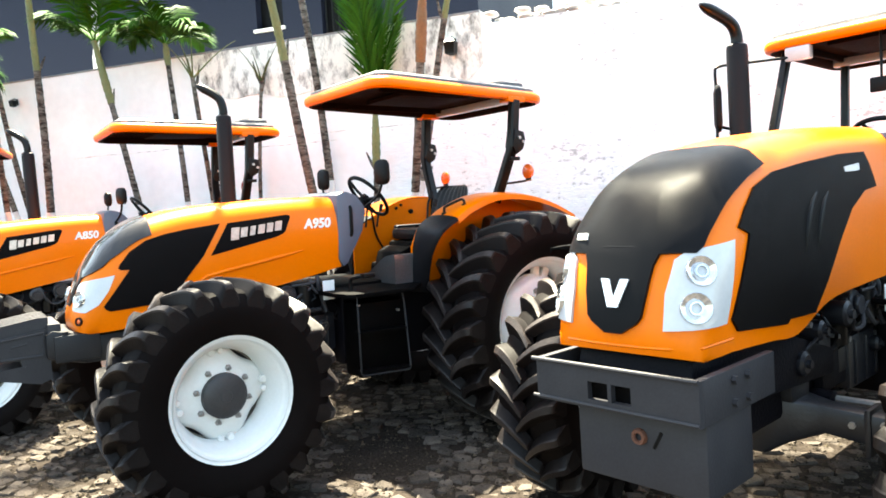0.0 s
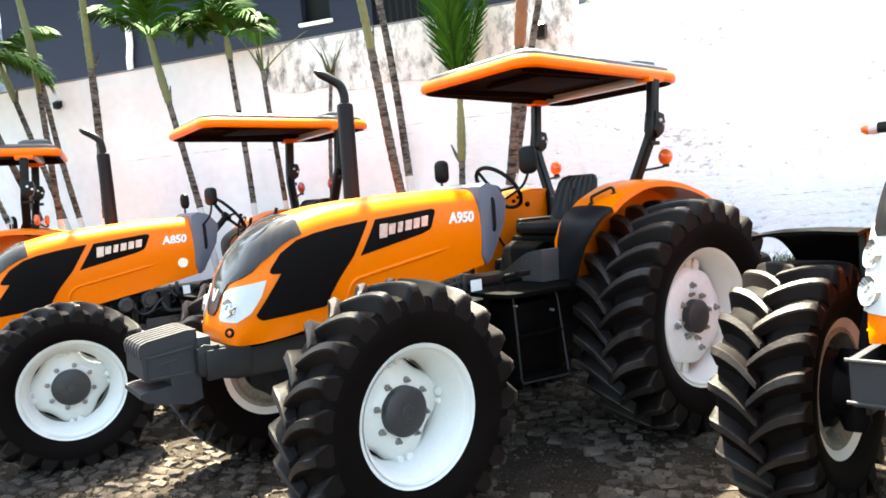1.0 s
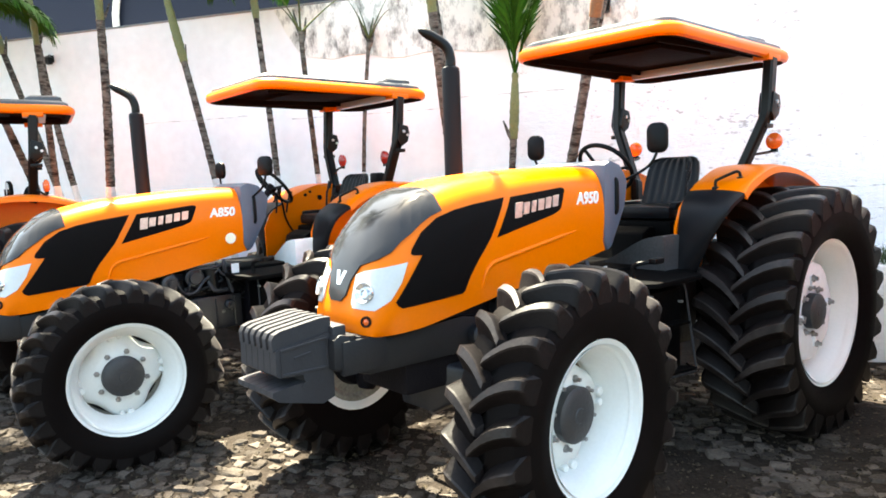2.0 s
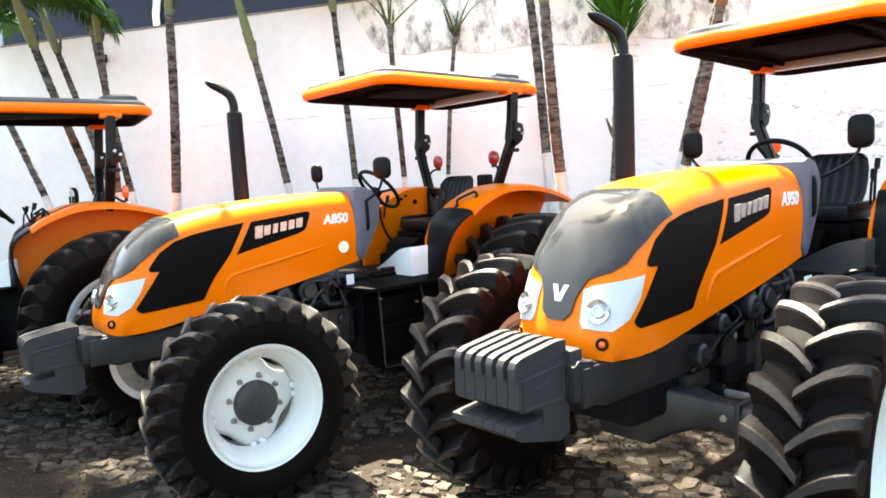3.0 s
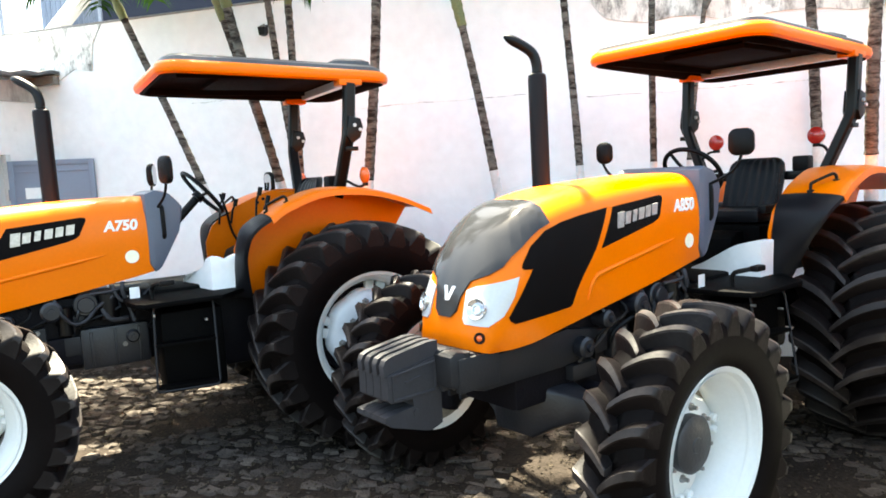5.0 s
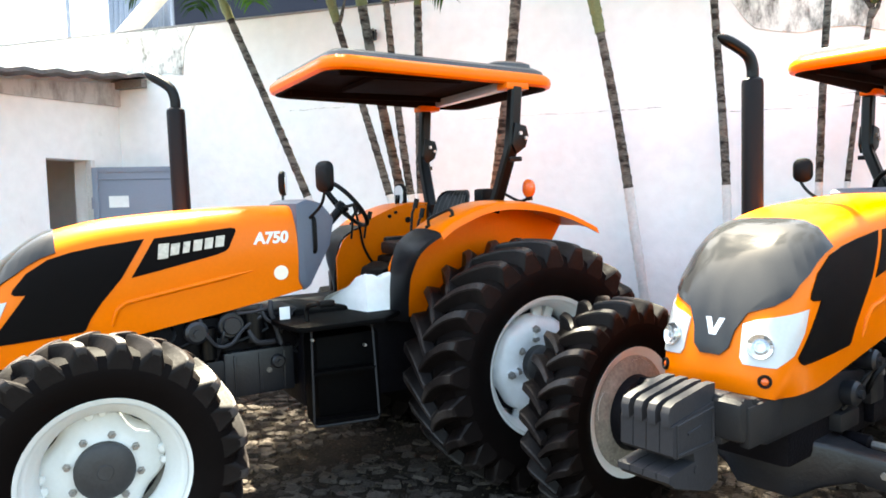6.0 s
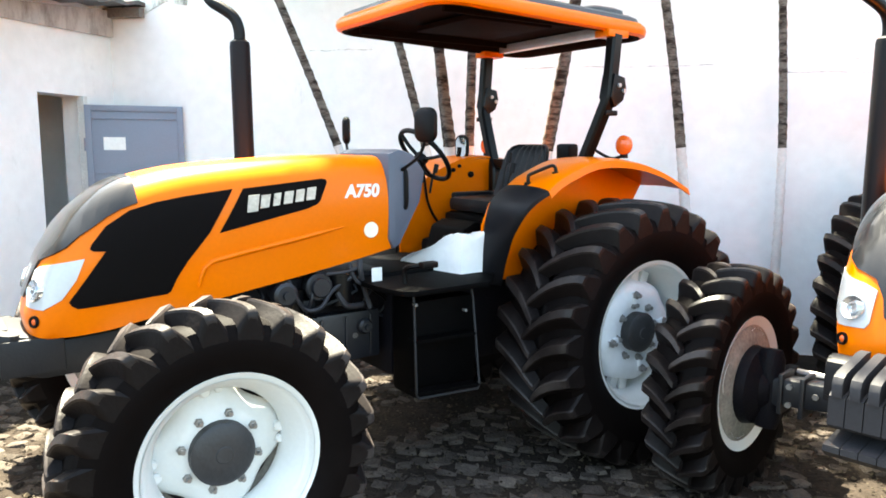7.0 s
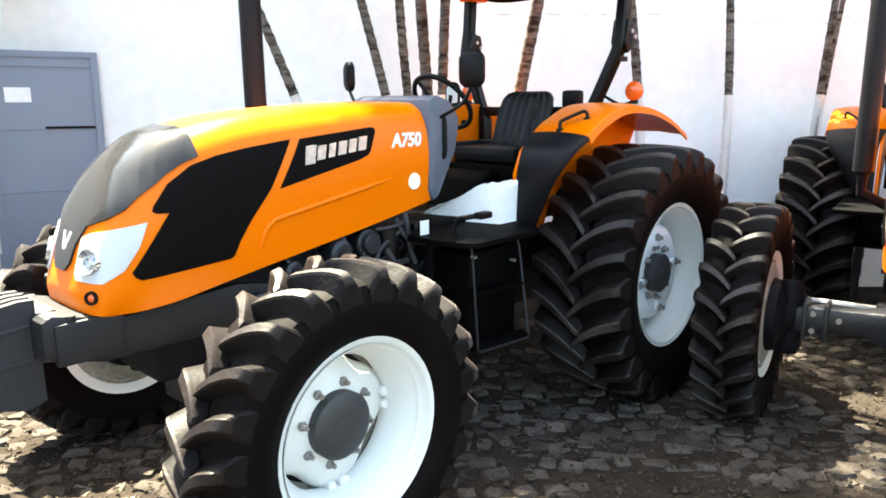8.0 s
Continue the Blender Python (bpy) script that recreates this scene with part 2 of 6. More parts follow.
# ---- mesh tools ----
def finish(bm, name, material, angle=38):
    bmesh.ops.recalc_face_normals(bm, faces=bm.faces)
    me = bpy.data.meshes.new(name)
    bm.to_mesh(me)
    bm.free()
    me.materials.append(material)
    me.shade_smooth()
    me.set_sharp_from_angle(angle=radians(angle))
    return me


def part(name, bm, material, parent, label="", at=None, angle=38):
    """One mesh object under a thing or under a part."""
    ob = new(name, bm if isinstance(bm, bpy.types.Mesh) else finish(bm, name, material, angle))
    ob.parent = parent
    if at is not None:
        ob.matrix_basis = at
    return tagged(ob, label) if label else ob


def thing(name, m, label, category, group="", kind=""):
    ob = new(name)
    ob.empty_display_size = 0.2
    ob.matrix_basis = m
    return tagged(ob, label, category, group, kind)


def box(bm, lo, hi, bevel=0.0, m=None):
    lo, hi = Vector(lo), Vector(hi)
    r = bmesh.ops.create_cube(bm, size=1.0, matrix=(m or Matrix()) @ Matrix.LocRotScale((lo + hi) / 2, None, hi - lo))
    if bevel:
        es = list({e for v in r["verts"] for e in v.link_edges})
        bmesh.ops.bevel(bm, geom=es, offset=bevel, segments=2, affect="EDGES", profile=0.6)
    return bm


def grid_faces(bm, rings, closed=True, caps=False):
    n = len(rings[0])
    vs = [[bm.verts.new(p) for p in r] for r in rings]
    for a, b in zip(vs, vs[1:]):
        for i in range(n if closed else n - 1):
            j = (i + 1) % n
            bm.faces.new((a[i], a[j], b[j], b[i]))
    if caps:
        bm.faces.new(vs[0][::-1])
        bm.faces.new(vs[-1])
    return vs


def lathe(bm, prof, seg=40, wob=None):
    """Turns (radius, y) points round the y axis."""
    rings = []
    for k, (r, y) in enumerate(prof):
        ring = []
        for i in range(seg):
            a = 2 * math.pi * i / seg
            q = r * (wob(a, k) if wob else 1)
            ring.append((q * math.cos(a), y, q * math.sin(a)))
        rings.append(ring)
    grid_faces(bm, rings)
    return bm


def tube(bm, pts, rad, seg=10, caps=True, flat=1.0):
    pts = [Vector(p) for p in pts]
    rings, side = [], None
    for i, p in enumerate(pts):
        d = (pts[min(i + 1, len(pts) - 1)] - pts[max(i - 1, 0)]).normalized()
        if side is None:
            side = d.cross(Vector((0, 0, 1)) if abs(d.z) < 0.9 else Vector((1, 0, 0))).normalized()
        side = (side - d * side.dot(d)).normalized()
        up = d.cross(side)
        r = rad[i] if isinstance(rad, (list, tuple)) else rad
        rings.append([p + side * r * math.cos(2 * math.pi * k / seg) + up * r * flat * math.sin(2 * math.pi * k / seg) for k in range(seg)])
    grid_faces(bm, rings, True, caps)
    return bm


def bar(bm, pts, w, h, bevel=0.0):
    """A rectangular bar along points that lie in a plane y = const: w across y, h in the plane."""
    pts = [Vector(p) for p in pts]
    rings = []
    for i, p in enumerate(pts):
        d = (pts[min(i + 1, len(pts) - 1)] - pts[max(i - 1, 0)]).normalized()
        nrm = d.cross(Vector((0, 1, 0))).normalized()
        s = Vector((0, 1, 0))
        c = min(w, h) * 0.18
        ring = []
        for sa, sb, ca, cb in ((1, 1, 0, 1), (1, 1, 1, 0), (-1, 1, 1, 0), (-1, 1, 0, 1), (-1, -1, 0, 1), (-1, -1, 1, 0), (1, -1, 1, 0), (1, -1, 0, 1)):
            ring.append(p + s * sa * (w / 2 - c * ca) + nrm * sb * (h / 2 - c * cb))
        rings.append(ring)
    grid_faces(bm, rings, True, True)
    return bm


def spline(pts, n=6):
    """Catmull-Rom through points."""
    pts = [Vector(p) for p in pts]
    out = []
    for i in range(len(pts) - 1):
        p0, p1, p2, p3 = pts[max(i - 1, 0)], pts[i], pts[i + 1], pts[min(i + 2, len(pts) - 1)]
        for k in range(n):
            t = k / n
            out.append(0.5 * ((2 * p1) + (p2 - p0) * t + (2 * p0 - 5 * p1 + 4 * p2 - p3) * t * t + (3 * p1 - p0 - 3 * p2 + p3) * t ** 3))
    return out + [pts[-1]]


def prism(bm, poly, y0, y1, bevel=0.0):
    """A polygon in (x, z), swept from y0 to y1."""
    a = [bm.verts.new((x, y0, z)) for x, z in poly]
    b = [bm.verts.new((x, y1, z)) for x, z in poly]
    fs = [bm.faces.new(a), bm.faces.new(b[::-1])]
    for i in range(len(poly)):
        j = (i + 1) % len(poly)
        fs.append(bm.faces.new((a[j], a[i], b[i], b[j])))
    if bevel:
        bmesh.ops.recalc_face_normals(bm, faces=fs)
        bmesh.ops.bevel(bm, geom=list({e for f in fs for e in f.edges}), offset=bevel, segments=2, affect="EDGES", profile=0.6)
    return bm


def rounded(hx, hy, r, seg=6, cx=0.0, cy=0.0):
    out = []
    for k, (sx, sy) in enumerate(((1, 1), (-1, 1), (-1, -1), (1, -1))):
        for i in range(seg + 1):
            a = math.pi / 2 * (k + i / seg)
            out.append((cx + sx * (hx - r) + r * math.cos(a), cy + sy * (hy - r) + r * math.sin(a)))
    return out


def skin(poly, put, lift, cuts=2):
    """A thin plate cut to a flat outline and laid on a curved surface: put(a, b) gives place and normal."""
    bm = bmesh.new()
    dense = []
    for i, p in enumerate(poly):
        q = poly[(i + 1) % len(poly)]
        m = max(1, int(math.dist(p, q) / 0.05))
        dense += [(p[0] + (q[0] - p[0]) * k / m, p[1] + (q[1] - p[1]) * k / m) for k in range(m)]
    vs = [bm.verts.new((a, b, 0)) for a, b in dense]
    es = [bm.edges.new((vs[i], vs[(i + 1) % len(vs)])) for i in range(len(vs))]
    bmesh.ops.triangle_fill(bm, edges=es, use_beauty=True, use_dissolve=False)
    inner = [e for e in bm.edges if not e.is_boundary]
    if inner and cuts:
        bmesh.ops.subdivide_edges(bm, edges=inner, cuts=cuts)
        bmesh.ops.triangulate(bm, faces=bm.faces)
    place = {v: put(v.co.x, v.co.y) for v in bm.verts}
    for v, (p, nrm) in place.items():
        v.co = p - nrm * 0.004
    near = {tuple(round(c, 5) for c in v.co): place[v] for v in bm.verts}
    r = bmesh.ops.extrude_face_region(bm, geom=list(bm.faces))
    top = {v for v in r["geom"] if isinstance(v, bmesh.types.BMVert)}
    tree = {}
    for v in top:
        tree[v] = near[tuple(round(c, 5) for c in v.co)]
    for v, (p, nrm) in tree.items():
        v.co = p + nrm * lift
    return bm


# ---- tractor parts ----
def tyre_mesh(R, W, rb, lugs, turn, thick=1.0):
    """An agricultural tyre about the y axis: a carcass with two rows of slanting lugs moulded on; their worn faces
    carry dust and painted sunlight, their flanks painted shade.
    """
    h = 0.050 * R / 0.6
    Rc = R - h
    bm = bmesh.new()
    half = [(rb - 0.004, 0.33), (rb + 0.012, 0.40), (rb + (Rc - rb) * 0.35, 0.475), (rb + (Rc - rb) * 0.62, 0.495), (Rc - 0.055, 0.475), (Rc - 0.022, 0.43), (Rc - 0.006, 0.33), (Rc, 0.15)]
    prof = [(r, -y * W) for r, y in half] + [(Rc, 0.0)] + [(r, y * W) for r, y in half[::-1]]
    lathe(bm, prof, 56)
    crown = sorted((v for v in bm.verts if abs(v.co.y) < 1e-5), key=lambda v: math.atan2(v.co.z, v.co.x))
    rnd = random.Random(lugs)
    steps = ((-0.055, -0.035, 0.004), (-0.025, 0.0, 0.0), (0.06, 0.095, 0.0), (0.15, 0.18, 0.0), (0.25, 0.250, 0.001), (0.35, 0.302, 0.005), (0.43, 0.332, 0.011), (0.474, 0.345, 0.020), (0.493, 0.350, 0.033), (0.491, 0.352, 0.050))
    for s in (-1, 1):
        for k in range(lugs):
            a0 = 2 * math.pi * (k + (0.5 if s > 0 else 0) + rnd.uniform(-0.02, 0.02)) / lugs
            vs = []
            for i, (y, sh, drop) in enumerate(steps):
                a = a0 + turn * sh * W / R * 0.9
                wid = thick * (0.021 + 0.012 * min(1, i / 4)) * R / 0.6 * (0.82 if i == len(steps) - 1 else 1)
                deep = 0.012 if i < len(steps) - 2 else 0.030
                ring = []
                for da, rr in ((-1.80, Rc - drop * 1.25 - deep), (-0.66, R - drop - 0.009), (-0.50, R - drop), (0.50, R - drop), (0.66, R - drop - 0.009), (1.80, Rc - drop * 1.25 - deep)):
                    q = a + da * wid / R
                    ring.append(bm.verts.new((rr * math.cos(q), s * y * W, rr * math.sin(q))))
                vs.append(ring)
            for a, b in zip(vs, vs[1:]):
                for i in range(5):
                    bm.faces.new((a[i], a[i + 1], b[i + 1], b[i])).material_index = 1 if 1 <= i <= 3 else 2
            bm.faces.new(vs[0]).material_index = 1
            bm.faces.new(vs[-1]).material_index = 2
            foot = vs[0][0].co
            bm.faces.new((vs[0][0], vs[0][5], min(crown, key=lambda v: (v.co - foot).length_squared)))
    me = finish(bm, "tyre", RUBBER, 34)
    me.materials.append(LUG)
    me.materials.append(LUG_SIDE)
    return me


def rim_mesh(rf, W):
    """A wheel rim about the y axis; the outside faces +y."""
    bm = bmesh.new()
    yo = 0.37 * W
    prof = [(rf - 0.035, yo - 0.03), (rf - 0.006, yo + 0.004), (rf + 0.010, yo + 0.012), (rf + 0.012, yo + 0.002), (rf - 0.002, yo - 0.02)]
    barrel = [(rf - 0.012, yo + 0.008), (rf - 0.03, yo - 0.03), (rf - 0.05, yo - 0.05), (rf - 0.085, -yo + 0.09), (rf - 0.075, -yo + 0.03), (rf - 0.03, -yo + 0.005), (rf - 0.002, -yo - 0.006), (rf + 0.012, -yo - 0.012), (rf + 0.012, -yo)]
    lathe(bm, prof[::-1], 48)
    lathe(bm, barrel, 48)
    return finish(bm, "rim", RIM, 40)


def disc_mesh(rf, W, rear):
    """The pressed disc that carries the rim; corners leave gaps to the barrel."""
    bm = bmesh.new()
    yo = 0.37 * W
    rd = rf - 0.055
    yd = yo - (0.15 if rear else 0.170)
    if rear:
        wob = lambda a, k: 1 - (0.05 if k >= 3 else 0) * (0.5 + 0.5 * math.cos(8 * a)) ** 1.5
        disc = [(0.06, yd + 0.040), (0.13, yd + 0.040), (0.175, yd + 0.062), (rd * 0.74, yd + 0.056), (rd * 0.81, yd + 0.036), (rd * 0.845, yd - 0.005), (rd * 0.84, yd - 0.03)]
    else:
        wob = lambda a, k: 1 - (0.20 if k >= 3 else 0) * (0.5 + 0.5 * math.cos(4 * a)) ** 1.25
        disc = [(0.05, yd + 0.03), (0.155, yd + 0.03), (0.17, yd + 0.018), (rd - 0.035, yd + 0.0), (rd - 0.004, yd - 0.03), (rd + 0.004, yd - 0.06)]
    lathe(bm, disc, 48, wob)
    return finish(bm, "wheel_disc", RIM_REAR if rear else RIM, 40)


def bolt_mesh(r):
    bm = bmesh.new()
    lathe(bm, [(0.0005, 0.034), (r * 0.55, 0.034), (r * 0.6, 0.014), (r, 0.013), (r * 1.15, 0.0)], 6)
    return finish(bm, "bolt", BOLT)


def cap_mesh(r, h):
    bm = bmesh.new()
    lathe(bm, [(0.0005, h), (r * 0.25, h), (r * 0.28, h - 0.004), (r * 0.86, h - 0.004), (r, h - 0.016), (r, -0.03), (r + 0.012, -0.03)], 28)
    return finish(bm, "hub_cap", CAP)


def make_wheel(kind, R, W, rf, lugs, rear, turn, thick=1.0):
    return {"kind": kind, "rf": rf, "R": R, "W": W, "tyre": {1: tyre_mesh(R, W, rf, lugs, turn, thick), -1: tyre_mesh(R, W, rf, lugs, -turn, thick)}, "rim": rim_mesh(rf, W), "disc": disc_mesh(rf, W, rear), "bolt": bolt_mesh(0.016 if not rear else 0.022), "cap": cap_mesh(0.124 if not rear else 0.112, 0.050 if not rear else 0.06), "yd": 0.37 * W - (0.170 if not rear else 0.15), "rear": rear}


def put_wheel(w, owner, u, v, z, side, steer=0.0, spin=0.0):
    m = pose(u, v, z, 0, 0, (0 if side > 0 else 180) + steer) @ pose(0, 0, 0, 0, spin, 0)
    hub = part(w["kind"], w["rim"], None, owner, "white painted steel wheel rim", m)
    part("wheel_disc", w["disc"], None, hub, "silver dished wheel disc" if w["rear"] else "white wheel disc with rounded corners")
    part("tyre", w["tyre"][side], None, hub, "black rubber tractor tyre with deep slanting lugs")
    part("hub_cap", w["cap"], None, hub, "dark grey hub cap", pose(0, w["yd"] + (0.035 if not w["rear"] else 0.05), 0))
    bm = bmesh.new()
    yo = 0.37 * w["W"]
    rf = w["rf"]
    if w["rear"]:
        lathe(bm, [(rf - 0.035, -yo + 0.006), (rf - 0.060, -yo + 0.012), (rf - 0.098, -yo + 0.05), (rf - 0.100, w["yd"] - 0.060), (rf - 0.090, w["yd"] - 0.040), (0.10, w["yd"] - 0.045)], 40)
    else:
        lathe(bm, [(rf - 0.035, -yo + 0.006), (rf - 0.060, -yo + 0.002), (rf - 0.085, min(w["yd"] - 0.068, -yo + 0.03)), (rf - 0.10, w["yd"] - 0.072), (0.10, w["yd"] - 0.078)], 40)
    # rear ring is near-black for the shaded gap; front brown mixes dust and shade
    part("rim_back", bm, ENGINE if w["rear"] else DUST_SHADE, hub, "near-black rim back, coloured for the shade behind the disc" if w["rear"] else "dusty brown inside of the rim, with shade in its colour")
    rb = 0.150 if not w["rear"] else 0.155
    for k in range(8):
        a = 2 * math.pi * (k + 0.5) / 8
        part("wheel_bolt", w["bolt"], None, hub, "", pose(rb * math.cos(a), w["yd"] + (0.028 if not w["rear"] else 0.05), rb * math.sin(a)))
    if w["rear"]:
        bm = bmesh.new()
        box(bm, (0.165, w["yd"] + 0.050, -0.020), (0.232, w["yd"] + 0.078, 0.020), 0.008)
        pad = finish(bm, "clamp_plate", RIM_REAR)
        bm = bmesh.new()
        box(bm, (rf * 0.63, w["yd"] - 0.03, -0.030), (rf - 0.043, w["yd"] + 0.006, 0.030), 0.006)
        ear = finish(bm, "rim_bracket", RIM)
        for k in range(8):
            part("rim_bracket", ear, None, hub, "", pose(0, 0, 0, 0, -45 - 90 * (k // 2) + (7.5 if k % 2 else -7.5), 0))
        for k in range(4):
            a = math.pi * k / 2 + 0.39
            part("clamp_plate", pad, None, hub, "", pose(0, 0, 0, 0, -math.degrees(a), 0))
            part("clamp_bolt", w["bolt"], None, hub, "dark clamp bolt", pose(0.215 * math.cos(a), w["yd"] + 0.072, 0.215 * math.sin(a)))
    if not w["rear"]:
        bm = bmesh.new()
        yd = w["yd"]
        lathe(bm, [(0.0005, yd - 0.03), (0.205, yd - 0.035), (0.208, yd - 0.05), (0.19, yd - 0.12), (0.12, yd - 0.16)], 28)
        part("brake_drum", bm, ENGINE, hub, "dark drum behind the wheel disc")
        # ring added behind the disc; its black paints the shade in the gaps
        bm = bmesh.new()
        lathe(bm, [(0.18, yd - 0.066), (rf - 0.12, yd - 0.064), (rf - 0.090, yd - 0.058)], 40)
        part("gap_shade_ring", bm, ENGINE, hub, "black ring added behind the wheel disc for shaded gaps")
        for a in (0.7, 2.3, 3.9, 5.5):
            for da, rr, up in ((0.0, 0.022, 0.030), (0.22, 0.018, 0.025)):
                x, z = 0.245 * math.cos(a + da), 0.245 * math.sin(a + da)
                bm = bmesh.new()
                tube(bm, [(x, w["yd"] - 0.03, z), (x, w["yd"] + up - 0.006, z), (x, w["yd"] + up, z)], [rr, rr, rr * 0.7], 8)
                part("rim_lug", bm, RIM, hub)
    return hub


class Hood:
    """A lofted engine hood: stations (top u, top w, foot u, foot w, half width, squareness)."""

    def __init__(self, rows, across=36):
        self.table = rows
        self.n = len(rows)
        self.across = across
        bm = bmesh.new()
        rings = []
        steps = (self.n - 1) * 5
        for i in range(steps + 1):
            s = (self.n - 1) * i / steps
            ring = []
            for j in range(across + 1):
                ring.append(self.at(s, math.pi * j / across))
            rings.append(ring)
        grid_faces(bm, rings, False)
        bmesh.ops.recalc_face_normals(bm, faces=bm.faces)
        self.tree = BVHTree.FromBMesh(bm)
        self.bm = bm

    def row(self, s):
        i = min(int(s), self.n - 2)
        t = s - i
        r = [self.table[max(0, min(self.n - 1, i + k))] for k in (-1, 0, 1, 2)]
        return [0.5 * (2 * r[1][c] + (r[2][c] - r[0][c]) * t + (2 * r[0][c] - 5 * r[1][c] + 4 * r[2][c] - r[3][c]) * t * t + (3 * r[1][c] - r[0][c] - 3 * r[2][c] + r[3][c]) * t ** 3) for c in range(6)]

    def at(self, s, a):
        pu, pw, bu, bw, hw, n = self.row(s)
        c, q = math.cos(a), max(0.0, math.sin(a))
        y = hw * math.copysign(abs(c) ** (2 / n), c)
        k = 1 - q ** (2 / n)
        y *= 1 - 0.06 * k ** 3
        return Vector((pu + (bu - pu) * k, y, pw + (bw - pw) * k))

    def top(self, v, s):
        """Place and normal on the top sheet, v metres from the middle, at station s."""
        def spot(v, s):
            hw, n = self.row(s)[4:6]
            c = max(-0.999, min(0.999, v / hw))
            return self.at(s, math.acos(math.copysign(abs(c) ** (n / 2), c)))
        p = spot(v, s)
        e = 0.02
        d1, d2 = spot(v + e * 0.3, s) - spot(v - e * 0.3, s), spot(v, min(self.n - 1, s + e)) - spot(v, s - e)
        nrm = d2.cross(d1).normalized()
        if nrm.z < 0 and nrm.x < 0.3:
            nrm = -nrm
        return p, nrm

    def side(self, sign):
        def put(u, w):
            hit = self.tree.ray_cast(Vector((u, sign * 2, w)), Vector((0, -sign, 0)))
            if hit[0] is None:
                return Vector((u, sign * 0.25, w)), Vector((0, sign, 0))
            nrm = hit[1] if hit[1].y * sign > 0 else -hit[1]
            return hit[0], nrm
        return put

    def round_axis(self, cu, sign):
        def put(deg, w):
            a = radians(deg)
            d = Vector((math.cos(a), sign * math.sin(a), 0))
            o = Vector((cu, 0, w)) + d * 2
            hit = self.tree.ray_cast(o, -d)
            if hit[0] is None:
                return Vector((cu, 0, w)) + d * 0.3, d
            nrm = hit[1] if hit[1].dot(d) > 0 else -hit[1]
            return hit[0], nrm
        return lambda x, w: put(x * 100, w)

    def mesh(self, thick=0.012):
        bm = self.bm
        r = bmesh.ops.extrude_face_region(bm, geom=list(bm.faces))
        for v in [g for g in r["geom"] if isinstance(g, bmesh.types.BMVert)]:
            v.co += (Vector((min(v.co.x, 2.3), 0, 1.25)) - v.co).normalized() * thick
        return bm


def letters(name, text, size, m, owner, material, label):
    cu = bpy.data.curves.new(name, "FONT")
    cu.body, cu.size, cu.extrude, cu.align_x, cu.align_y = text, size, 0.002, "CENTER", "CENTER"
    cu.shear, cu.offset = 0.12, 0.0035
    tmp = bpy.data.objects.new(name, cu)
    me = bpy.data.meshes.new_from_object(tmp)
    bpy.data.objects.remove(tmp)
    me.materials.clear()
    me.materials.append(material)
    return part(name, me, None, owner, label, m)


def round_lamp(hood_put, x, w, r, owner, name="headlight_lens"):
    p, nrm = hood_put(x, w)
    rot = nrm.to_track_quat("Y", "Z").to_matrix().to_4x4()
    bm = bmesh.new()
    lathe(bm, [(0.0005, 0.006), (r * 0.3, 0.006), (r * 0.34, 0.016), (r * 0.45, 0.016), (r * 0.5, 0.005), (r * 0.86, 0.014), (r, 0.018), (r * 1.06, 0.012), (r * 1.06, -0.01)], 26)
    return part(name, bm, LAMP_GLASS, owner, "round clear headlight lens", Matrix.Translation(p) @ rot)


